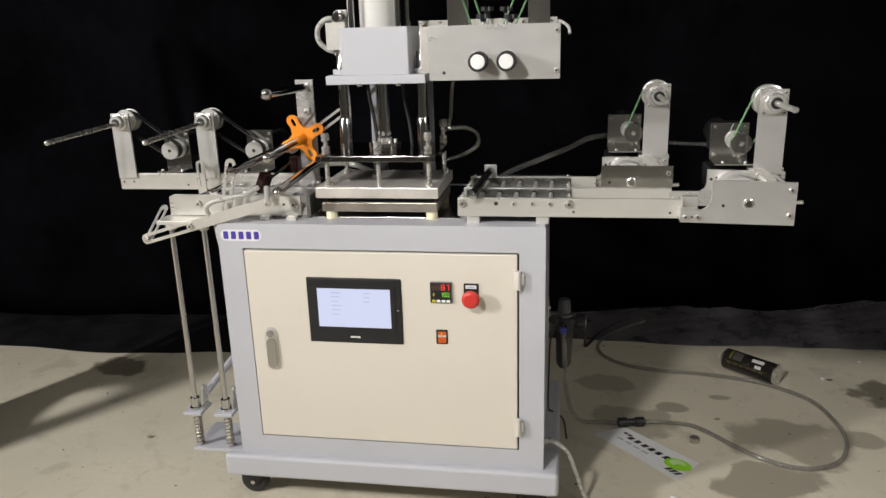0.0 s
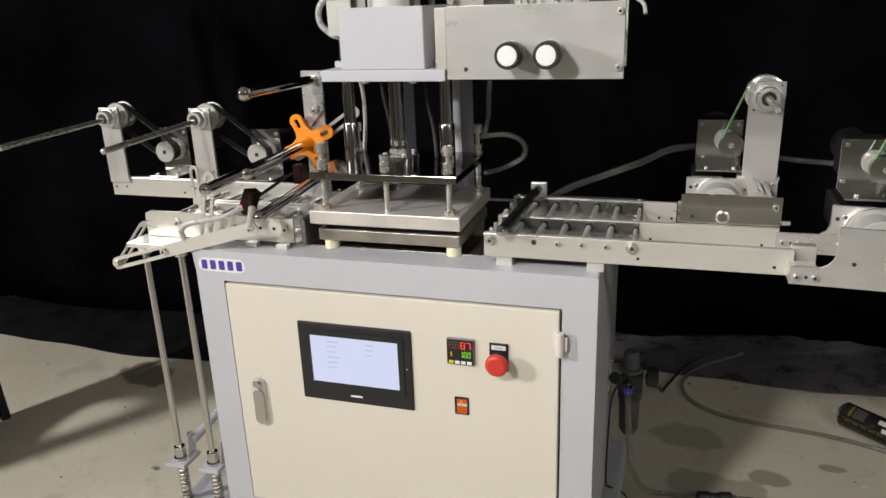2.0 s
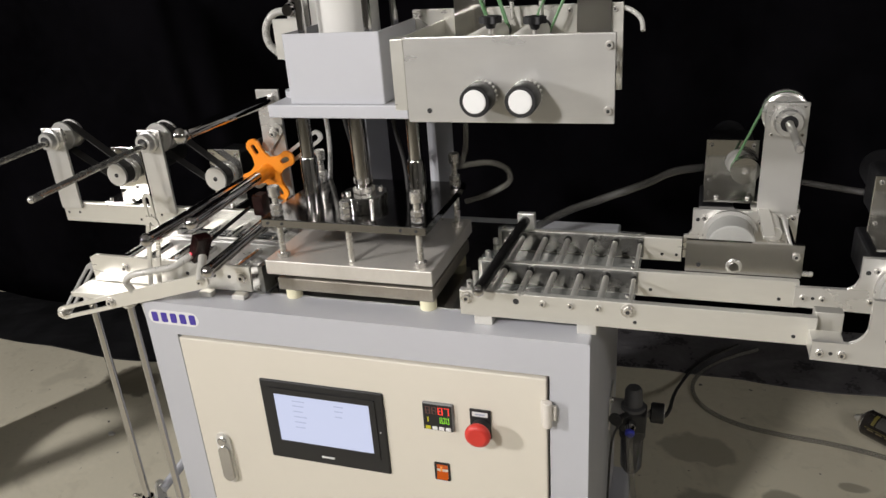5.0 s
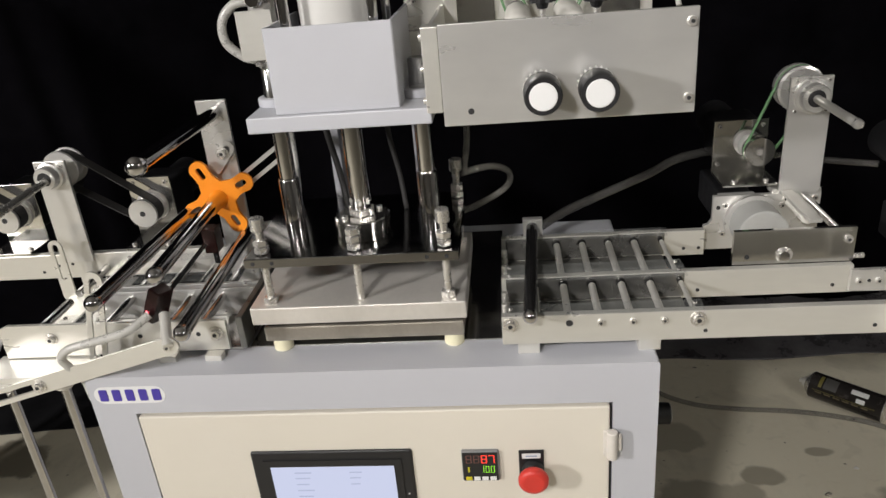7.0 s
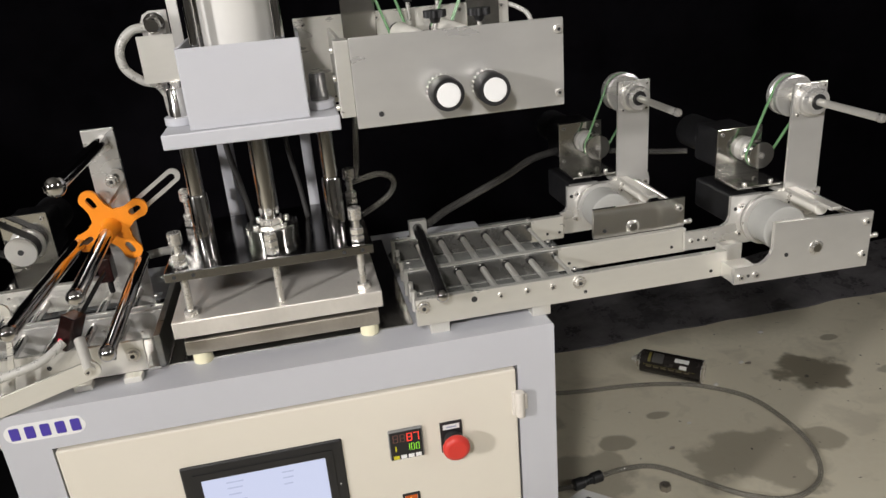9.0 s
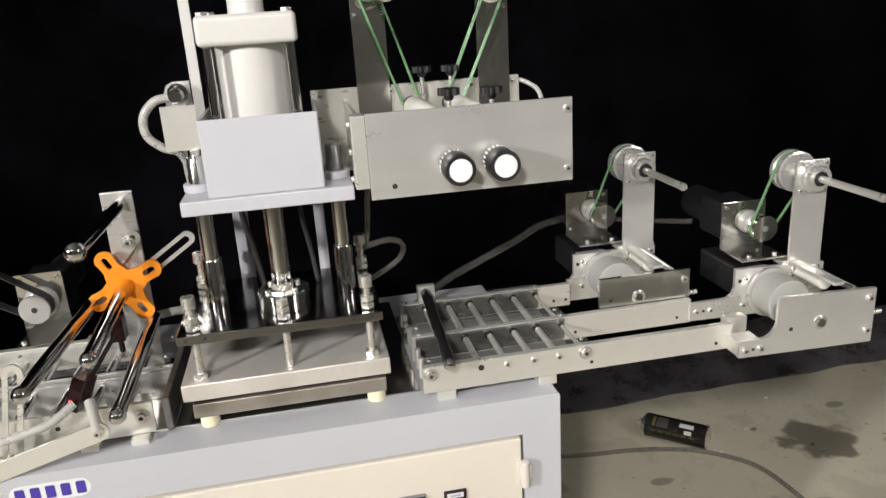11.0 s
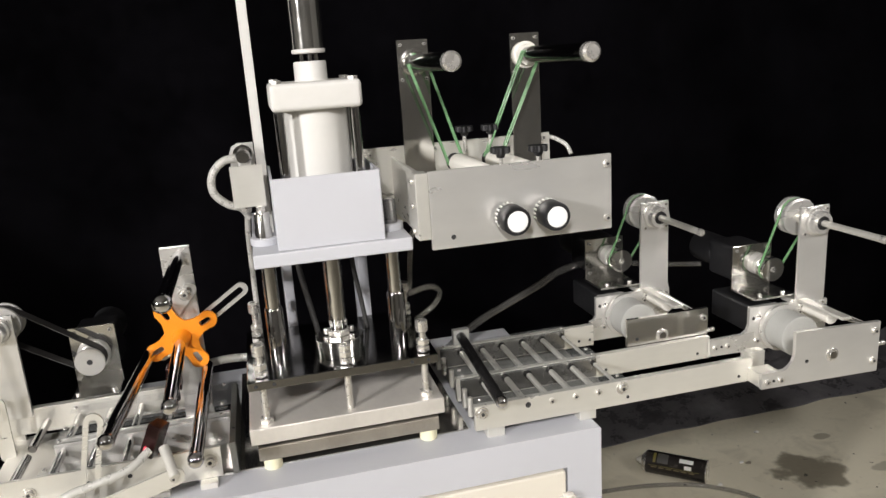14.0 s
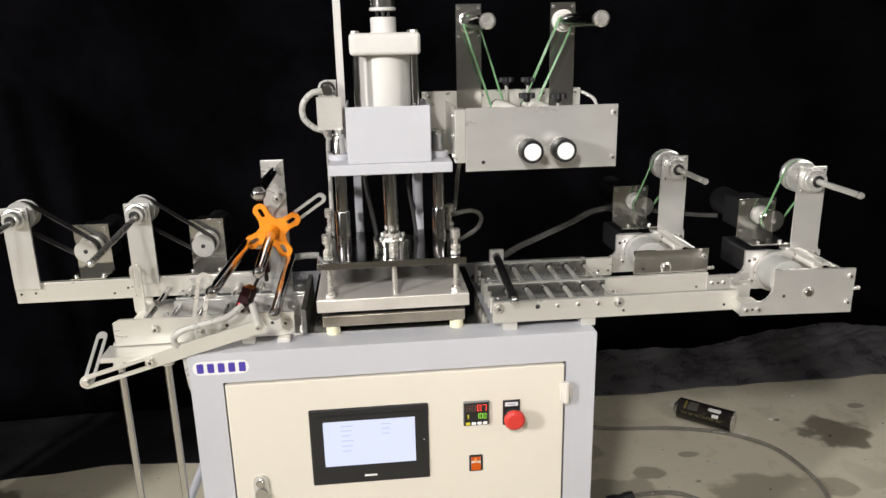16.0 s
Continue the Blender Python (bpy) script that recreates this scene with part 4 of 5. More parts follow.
    for dx, dz in ((-0.020, 0.020), (0.020, 0.020), (-0.020, -0.020), (0.020, -0.020)):
        screw_head(arm, (0.797 + ox + dx, back_y, 0.925 + oz + dz), 0.0024)
    feed = part("feed_rod", rod(B(), P(0.797, 0.196, 0.925), P(0.797, -0.030, 0.925), 0.0053, 20), ALU, t, "slim bright steel feed rod")
    part("rod_tip", lathe(B(), P(0.797, -0.024, 0.925), P(0.797, -0.033, 0.925), [(0, 0.0059), (0.7, 0.0059), (1, 0.0045)], 18), ZINC, feed)
    pulley = part("belt_pulley", lathe(B(), P(0.797, 0.148, 0.925), P(0.797, 0.174, 0.925), [(0, 0.028), (0.05, 0.0315), (0.32, 0.0315), (0.5, 0.0275), (0.68, 0.0315), (0.95, 0.0315), (1, 0.028)], 48), PLATE, t, "grooved aluminium pulley")
    part("spacer", rod(B(), P(0.797, 0.118, 0.925), P(0.797, 0.148, 0.925), 0.010), ALU, pulley)
    small = part("motor_pulley", lathe(B(), P(0.751, 0.150, 0.838), P(0.751, 0.172, 0.838), [(0, 0.0205), (0.3, 0.021), (0.5, 0.0170), (0.7, 0.021), (1, 0.0205)], 40), POLISHED, t, "grooved motor pulley")
    part("grub_screw", lathe(B(), P(0.751, 0.1502, 0.838), P(0.751, 0.1488, 0.838), [(0, 0.005), (1, 0.0045)], 14), ZINC, small)
    d = V((0.751 - 0.797, 0, 0.838 - 0.925))
    n = V((d.z, 0, -d.x)).normalized()
    a, b = V(P(0.797, 0.161, 0.925)), V(P(0.751, 0.161, 0.838))
    dn = d.normalized()
    pts = [a + (n * math.cos(radians(q)) - dn * math.sin(radians(q))) * 0.0295 for q in range(180, -1, -15)]
    pts += [b + (n * math.cos(radians(q)) + dn * math.sin(radians(q))) * 0.0190 for q in range(0, 181, 15)]
    part("round_belt", tube(B(), pts, 0.0021, 8, closed=True, smooth_path=False), GREEN_BELT, t, "green round drive belt")
    # motor on its angle plate
    bm = B()
    box(bm, 0.694 + ox, 0.770 + ox, 0.182 + oy, 0.186 + oy, 0.7985 + oz, 0.8775 + oz, 0.0008)
    box(bm, 0.694 + ox, 0.770 + ox, 0.119 + oy, 0.1815 + oy, 0.7985 + oz, 0.8020 + oz, 0.0006)
    angle = part("motor_angle", bm, POLISHED, t, "polished steel motor angle")
    for x, z in ((0.702, 0.869), (0.702, 0.813), (0.762, 0.869), (0.762, 0.813)):
        screw_head(angle, P(x, 0.182, z), 0.0032)
    for x in (0.712, 0.756):
        screw_head(angle, P(x, 0.130, 0.802), 0.0036, (0, 0, 1))
    motor = part("motor", box(B(), 0.700 + ox, 0.764 + ox, 0.1865 + oy, 0.262 + oy, 0.8125 + oz, 0.8735 + oz, 0.006, 3), BLACK_PLASTIC, t, "black gear motor")
    part("motor_can", rod(B(), P(0.732, 0.262, 0.843), P(0.732, 0.335, 0.843), 0.028, 28, 0.004), BLACK_PLASTIC, motor)
    part("motor_boss", lathe(B(), P(0.742, 0.1819, 0.843), P(0.742, 0.170, 0.843), [(0, 0.019), (1, 0.017)], 28), PLATE, angle)
    drive = part("drive_motor", box(B(), 0.690 + ox, 0.738 + ox, 0.1185 + oy, 0.235 + oy, 0.740 + oz, 0.788 + oz, 0.004), BLACK_PLASTIC, t, "black stepper motor")
    part("motor_flange", box(B(), 0.689 + ox, 0.739 + ox, 0.1182 + oy, 0.1262 + oy, 0.739 + oz, 0.789 + oz, 0.001), PLATE, drive)
    return t


NEAR_FRONT = [(0.613, 0.712), (0.820, 0.7075), (0.820, 0.7895), (0.669, 0.7945), (0.669, 0.757), (0.666, 0.748), (0.660, 0.741), (0.652, 0.7365), (0.613, 0.7365)]
NEAR_BACK = [(0.607, 0.717), (0.830, 0.712), (0.830, 0.787), (0.680, 0.792), (0.680, 0.762), (0.676, 0.752), (0.668, 0.7465), (0.607, 0.7455)]
FAR_FRONT = [(0.4685, 0.7495), (0.6150, 0.7495), (0.6150, 0.7955), (0.4685, 0.7955)]
FAR_BACK = [(0.465, 0.711), (0.622, 0.711), (0.622, 0.792), (0.4765, 0.792), (0.4765, 0.757), (0.472, 0.750), (0.465, 0.748)]
unwinder(0, 0, 0, NEAR_FRONT, -0.012, NEAR_BACK, True)
unwinder(-0.204, 0.152, 0.003, FAR_FRONT, 0.1320, FAR_BACK, False)

# ---- the winding side ----


def feed_table():
    t = thing("feed_table", (-0.32, 0.14, CZ1), "satin aluminium feed table with cross rollers and slotted guides", "feed table")
    # top split in two finishes, the paler satin matching the brightly lit left end
    part("table_plate", box(B(), -0.482, -0.400, 0.055, 0.275, CZ1 + 0.0005, 0.7005, 0.0008), ALU, t, "satin table plate")
    part("bed", box(B(), -0.3995, -0.158, 0.055, 0.275, CZ1 + 0.0005, 0.7005, 0.0008), POLISHED, t, "polished steel bed")
    part("lip", box(B(), -0.487, -0.352, 0.0, 0.0535, 0.6895, 0.6985, 0.0008), ALU, t, "flat front lip")
    part("front_plate", plate(B(), [(-0.474, 0.700), (-0.171, 0.7035), (-0.170, 0.7455), (-0.462, 0.7475), (-0.474, 0.742)], [], upright(0.045), 0.005), ALU, t, "satin front plate")
    part("rear_beam", box(B(), -0.718, -0.212, 0.250, 0.262, 0.7155, 0.7555, 0.0008), ALU, t, "long satin rear beam")
    part("beam_leg", box(B(), -0.4885, -0.469, 0.264, 0.270, 0.690, 0.7550, 0.0008), ALU, t)
    for x, z in ((-0.708, 0.734), (-0.681, 0.735), (-0.535, 0.727), (-0.508, 0.737), (-0.485, 0.739)):
        hole_mark(t, (x, 0.250, z), 0.0024)
    for x, r in ((-0.185, 0.0062), (-0.405, 0.0058)):
        screw_head(t, (x, 0.045, 0.727), r, washer=True)
    for x in (-0.335, -0.285, -0.235, -0.208):
        hole_mark(t, (x, 0.045, 0.727), 0.0030)
    part("middle_plate", box(B(), -0.395, -0.160, 0.140, 0.146, 0.7008, 0.742, 0.0008), PLATE, t)
    part("middle_plate", box(B(), -0.395, -0.160, 0.156, 0.162, 0.7008, 0.742, 0.0008), PLATE, t)
    for k, x in enumerate((-0.430, -0.385, -0.340, -0.296, -0.252, -0.208)):
        for y0, y1 in ((0.0505, 0.1395), (0.1625, 0.2495)):
            part("cross_roller", rod(B(), (x, y0, 0.731), (x, y1, 0.731), 0.0058), CHROME, t, "thin chrome cross roller")
    for y0, y1 in ((0.046, 0.066), (0.120, 0.1455), (0.1565, 0.184), (0.228, 0.2495)):
        strip = part("guide_strip", box(B(), -0.392, -0.163, y0, y1, 0.7465, 0.7495, 0.0006), ACRYLIC, t, "clear acrylic guide strip")
        for x in (-0.385, -0.170):
            screw_head(strip, (x, (y0 + y1) / 2, 0.7495), 0.0028, (0, 0, 1))
    part("end_block", box(B(), -0.1585, -0.1500, 0.05, 0.25, 0.7010, 0.746, 0.001), DULL_BED, t)
    for x in (-0.260, -0.200):
        part("foot", box(B(), x, x + 0.022, 0.030, 0.0445, CZ1, 0.7033, 0.001), ALU, t)
    # slotted upright guides
    lean = Matrix.Translation((-0.336, 0.020, 0.695)) @ Matrix.Rotation(radians(12), 4, "Y") @ upright(0)
    g = part("slotted_guide", plate(B(), slot(0, 0.012, 0, 0.128, 0.0115, 10), [slot(0, 0.020, 0, 0.126, 0.0050, 8)], lean, 0.003), ALU, t, "slotted flat guide")
    screw_head(g, (-0.332, 0.019, 0.711), 0.006)
    part("slotted_guide", plate(B(), slot(-0.479, 0.704, -0.479, 0.784, 0.0105, 10), [slot(-0.479, 0.735, -0.479, 0.784, 0.0045, 8)], upright(0.212), 0.003), ALU, t, "slotted flat guide")
    return t


feed_table()


def winding_head(ox):
    t = thing("winding_head", (-0.47 + ox, 0.27, 0.7555), "winding head with a chrome rod, black belt and motor", "winder", "winding heads")
    arm = part("arm", box(B(), -0.494 + ox, -0.446 + ox, 0.244, 0.2495, 0.745, 0.9055, 0.0008), PLATE, t, "upright brushed steel arm")
    for dx, dz in ((-0.018, 0.013), (0.018, 0.013)):
        screw_head(arm, (-0.470 + ox + dx, 0.244, 0.885 + dz), 0.0026)
    hub = part("hub", lathe(B(), (-0.470 + ox, 0.2438, 0.885), (-0.470 + ox, 0.224, 0.885), [(0, 0.0200), (0.35, 0.0200), (0.4, 0.0170), (0.9, 0.0165), (1, 0.0155)], 36), PLATE, t, "flanged bearing housing")
    part("bore", lathe(B(), (-0.470 + ox, 0.2242, 0.885), (-0.470 + ox, 0.2232, 0.885), [(0, 0.0100), (1, 0.0100)], 20), BLACK_PLASTIC, hub)
    feed = part("winding_rod", rod(B(), (-0.470 + ox, 0.30, 0.885), (-0.459 + ox, -0.044, 0.876), 0.0054, 20), DULL_ROD, t, "slim steel winding rod")
    part("rod_tip", ball(B(), (-0.459 + ox, -0.046, 0.876), 0.0058, 14), ZINC, feed)
    big = part("belt_pulley", lathe(B(), (-0.470 + ox, 0.268, 0.885), (-0.470 + ox, 0.296, 0.885), [(0, 0.027), (0.04, 0.0275), (0.15, 0.0275), (0.17, 0.0225), (0.83, 0.0225), (0.85, 0.0275), (1, 0.027)], 40), PLATE, t, "flanged timing pulley")
    part("spacer", rod(B(), (-0.470 + ox, 0.2495, 0.885), (-0.470 + ox, 0.268, 0.885), 0.012), ALU, big)
    small = part("motor_pulley", lathe(B(), (-0.360 + ox, 0.264, 0.810), (-0.360 + ox, 0.296, 0.810), [(0, 0.0215), (0.03, 0.0220), (0.12, 0.0220), (0.14, 0.0185), (0.86, 0.0185), (0.88, 0.0220), (1, 0.0215)], 40), PLATE, t, "flanged motor pulley")
    part("bore", lathe(B(), (-0.360 + ox, 0.2642, 0.810), (-0.360 + ox, 0.2632, 0.810), [(0, 0.0042), (1, 0.0042)], 16), DARK_HOLE, small)
    # flat toothed belt
    a, b = V((-0.470 + ox, 0.282, 0.885)), V((-0.360 + ox, 0.282, 0.810))
    dn = (b - a).normalized()
    n = V((dn.z, 0, -dn.x))
    loop = [(a + (n * math.cos(radians(q)) - dn * math.sin(radians(q))) * 0.0235) for q in range(180, -1, -20)]
    loop += [(b + (n * math.cos(radians(q)) + dn * math.sin(radians(q))) * 0.0195) for q in range(0, 181, 20)]
    bm = B()
    rows = []
    for k, p in enumerate(loop):
        out = (loop[k - 1] - loop[(k + 1) % len(loop)]).cross(V((0, 1, 0))).normalized()
        rows.append([bm.verts.new(q) for q in (p + V((0, -0.0095, 0)), p + V((0, 0.0095, 0)), p + V((0, 0.0095, 0)) + out * 0.0016, p + V((0, -0.0095, 0)) + out * 0.0016)])
    for k in range(len(rows)):
        r0, r1 = rows[k], rows[(k + 1) % len(rows)]
        for j in range(4):
            bm.faces.new((r0[j], r0[(j + 1) % 4], r1[(j + 1) % 4], r1[j]))
    part("toothed_belt", bm, BLACK_RUBBER, t, "black toothed belt")
    bm = B()
    box(bm, -0.392 + ox, -0.324 + ox, 0.300, 0.304, 0.7575, 0.856, 0.0008)
    box(bm, -0.392 + ox, -0.324 + ox, 0.2485, 0.2995, 0.7575, 0.7610, 0.0006)
    angle = part("motor_angle", bm, POLISHED, t, "polished steel motor angle")
    for x in (-0.384, -0.332):
        screw_head(angle, (x + ox, 0.300, 0.847), 0.0032)
        screw_head(angle, (x + ox, 0.262, 0.761), 0.0040, (0, 0, 1))
    part("motor_boss", lathe(B(), (-0.360 + ox, 0.2998, 0.810), (-0.360 + ox, 0.2965, 0.810), [(0, 0.025), (1, 0.024)], 28), PLATE, angle)
    motor = part("motor", box(B(), -0.391 + ox, -0.329 + ox, 0.3045, 0.385, 0.779, 0.845, 0.006, 3), BLACK_PLASTIC, t, "black gear motor")
    part("motor_can", rod(B(), (-0.360 + ox, 0.385, 0.812), (-0.360 + ox, 0.455, 0.812), 0.028, 28, 0.004), BLACK_PLASTIC, motor)
    return t


winding_head(0.0)
winding_head(-0.222)


def guide_post():
    t = thing("guide_post", (-0.21, 0.25, 0.7005), "upright steel post with a chrome guide rod and slotted link", "guide post")
    post = part("post", box(B(), -0.233, -0.190, 0.2430, 0.2490, 0.7010, 0.9785, 0.0008), PLATE, t, "upright brushed steel strip")
    r = part("guide_rod", rod(B(), (-0.207, 0.243, 0.962), (-0.2045, 0.0, 0.9665), 0.0090, 28), CHROME, t, "polished guide rod")
    part("ball_tip", ball(B(), (-0.2045, -0.004, 0.9665), 0.0122), CHROME, r, "chrome ball end")
    link = part("slotted_link", plate(B(), slot(-0.250, 0.818, -0.124, 0.903, 0.0105, 10), [slot(-0.196, 0.8545, -0.126, 0.9015, 0.0050, 8)], upright(0.232), 0.003), PLATE, t, "slanting slotted link")
    part("short_link", plate(B(), slot(-0.222, 0.884, -0.198, 0.912, 0.0100, 10), [slot(-0.208, 0.9, -0.199, 0.911, 0.0045, 8)], upright(0.236), 0.003), PLATE, t)
    screw_head(link, (-0.206, 0.236, 0.905), 0.0062, washer=True)
    return t


guide_post()


def star_bracket():
    cx, cz, y = -0.217, 0.847, 0.216
    t = thing("star_bracket", (cx, y, 0.80), "orange plastic four-armed bracket carrying three chrome guide rods", "bracket")
    out, holes = [], []
    turn = 27
    for k in range(4):
        a = radians(turn + 90 * k)
        ux, uz = math.cos(a), math.sin(a)
        vx, vz = -uz, ux
        # valley, then the round arm end
        va = a - radians(45)
        out.append((cx + 0.0245 * math.cos(va), cz + 0.0245 * math.sin(va)))
        for s in (0.030, 0.039):
            out.append((cx + ux * s - vx * 0.0125, cz + uz * s - vz * 0.0125))
        for q in range(-80, 81, 20):
            w = a + radians(q)
            out.append((cx + ux * 0.0445 + 0.0138 * math.cos(w), cz + uz * 0.0445 + 0.0138 * math.sin(w)))
        for s in (0.039, 0.030):
            out.append((cx + ux * s + vx * 0.0125, cz + uz * s + vz * 0.0125))
        holes.append(slot(cx + ux * 0.035, cz + uz * 0.035, cx + ux * 0.045, cz + uz * 0.045, 0.0042, 8))
    part("star_plate", plate(B(), out, holes, upright(y), 0.005), ORANGE, t, "orange plastic star plate")
    part("boss", lathe(B(), (cx, y, cz - 0.002), (cx - 0.002, y - 0.035, cz - 0.005), [(0, 0.014), (0.2, 0.0112), (1, 0.0105)], 28), ORANGE, t)
    for p0, p1 in (((cx - 0.001, y - 0.030, cz - 0.003), (-0.215, -0.004, 0.837)), ((-0.264, 0.236, 0.826), (-0.289, -0.018, 0.8115)), ((-0.189, 0.236, 0.788), (-0.1935, -0.018, 0.768))):
        r = part("guide_rod", rod(B(), p0, p1, 0.0092, 28), CHROME, t, "polished chrome guide rod")
        part("ball_tip", ball(B(), V(p1) + (V(p1) - V(p0)).normalized() * 0.003, 0.0105), CHROME, r, "chrome ball end")
    part("mount_block", box(B(), -0.226, -0.198, 0.2215, 0.2315, 0.832, 0.862, 0.001), PLATE, t)
    return t


star_bracket()


def sensor_arm():
    t = thing("sensor_stand", (-0.36, 0.0, 0.66), "slanting slotted arm holding a small dark red light sensor", "sensor")
    n = math.hypot(0.30, 0.085)
    tilt = Matrix.Translation((-0.515, -0.004, 0.6575)) @ Matrix.Rotation(-math.atan2(0.085, 0.300), 4, "Y") @ upright(0)
    bar = part("slotted_bar", plate(B(), slot(0.004, 0, n - 0.008, 0, 0.0115, 10), [slot(0.008, 0, 0.118, 0, 0.0050, 8)], tilt, 0.004), ALU, t, "slotted flat bar")
    screw_head(bar, (-0.405, -0.004, 0.6885), 0.0060, washer=True)
    screw_head(bar, (-0.225, -0.004, 0.7395), 0.0045)
    bm = plate(B(), slot(0, 0, 0.0, 0.085, 0.009, 10), [slot(0, 0.012, 0.0, 0.078, 0.0042, 8)], Matrix.Translation((-0.512, 0.003, 0.657)) @ Matrix.Rotation(radians(-50), 4, "X") @ Matrix.Rotation(radians(6), 4, "Y") @ upright(0), 0.003)
    part("return_bar", bm, PLATE, t)
    part("end_bolt", rod(B(), (-0.512, -0.010, 0.6585), (-0.512, 0.012, 0.6585), 0.006), ZINC, t)
    lathe_bm = rod(B(), (-0.222, -0.008, 0.742), (-0.236, 0.028, 0.768), 0.0065)
    part("ball_joint", lathe_bm, ALU, t)
    tilted = Matrix.Translation((-0.247, 0.040, 0.776)) @ Matrix.Rotation(radians(24), 4, "Y") @ Matrix.Rotation(radians(-22), 4, "Z")
    for name, size, mat, off in (("sensor", (0.018, 0.026, 0.044), DARK_RED, (0, 0, 0)), ("sensor_lens", (0.005, 0.002, 0.005), RED_SPOT, (-0.002, -0.0138, -0.010))):
        bm = B()
        box(bm, off[0] - size[0] / 2, off[0] + size[0] / 2, off[1] - size[1] / 2, off[1] + size[1] / 2, off[2] - size[2] / 2, off[2] + size[2] / 2, 0.0015)
        bmesh.ops.transform(bm, matrix=tilted, verts=bm.verts)
        part(name, bm, mat, t)
    part("sensor_rod", rod(B(), (-0.243, 0.05, 0.778), (-0.226, 0.16, 0.800), 0.003), BLACK_ROD, t)
    bm = tube(B(), [(-0.252, 0.022, 0.770), (-0.275, 0.004, 0.758), (-0.310, -0.006, 0.752), (-0.345, -0.008, 0.744), (-0.362, -0.006, 0.730), (-0.360, 0.0, 0.712), (-0.352, 0.008, 0.690), (-0.350, 0.012, 0.655), (-0.352, 0.03, 0.62)], 0.0052, 12)
    part("cable", bm, MILKY_HOSE, t, "milky white cable")
    return t


sensor_arm()


def second_sensor():
    t = thing("light_sensor", (-0.235, 0.21, 0.749), "small dark red light sensor above the feed table", "sensor")
    part("body", box(B(), -0.245, -0.226, 0.196, 0.222, 0.770, 0.806, 0.0015), DARK_RED, t)
    part("stem", rod(B(), (-0.2355, 0.209, 0.7495), (-0.2355, 0.209, 0.771), 0.004), BLACK_ROD, t)
    return t


second_sensor()


def lift_frame():
    t = thing("lift_frame", (-0.41, 0.05, 0.13), "spring lift frame with two steel rods at the cabinet's side", "lift frame")
    part("base_plate", box(B(), -0.472, -0.348, 0.0, 0.12, 0.134, 0.142, 0.0008), GREY_PAINT, t, "grey base plate")
    for x in (-0.458, -0.382):
        r = part("lift_rod", rod(B(), (x, 0.012, 0.142), (x, 0.010, 0.6890), 0.0062, 20), CHROME, t, "long steel lift rod")
        bm = B()
        turns = 9
        tube(bm, [(x + 0.0088 * math.cos(k * 0.7), 0.012 + 0.0088 * math.sin(k * 0.7), 0.145 + 0.082 * k / (turns * 9)) for k in range(turns * 9 + 1)], 0.0014, 6, smooth_path=False)
        part("spring", bm, DARK_STEEL, r, "coil spring")
        slider = part("slider", box(B(), x - 0.022, x + 0.022, -0.010, 0.045, 0.2315, 0.2395, 0.001), GREY_PAINT, t, "flat slider plate")
        part("bush", lathe(B(), (x, 0.012, 0.2395), (x, 0.012, 0.268), [(0, 0.0135), (0.2, 0.0135), (0.22, 0.0105), (1, 0.0105)], 24), CHROME, slider)
        bm = B()
        plate(bm, [(0.012, 0.2395), (0.040, 0.2395), (0.040, 0.285), (0.034, 0.292), (0.026, 0.292), (0.020, 0.285)], [circle(0.030, 0.280, 0.004)],
              Matrix(((0, 0, 1, x + 0.0125), (1, 0, 0, 0), (0, 1, 0, 0), (0, 0, 0, 1))), 0.005)
        part("clevis", bm, ALU, slider)
        screw_head(slider, (x - 0.016, 0.03, 0.2395), 0.004, (0, 0, 1))
        part("strut", rod(B(), (x + 0.02, 0.03, 0.272), (x + 0.055, 0.30, 0.345), 0.0085, 16), GREY_PAINT, t, "slanting grey strut")
        part("top_collar", rod(B(), (x, 0.010, 0.6775), (x, 0.010, 0.6893), 0.0115), ALU, t)
    return t


lift_frame()

# ---- hoses and air supply ----


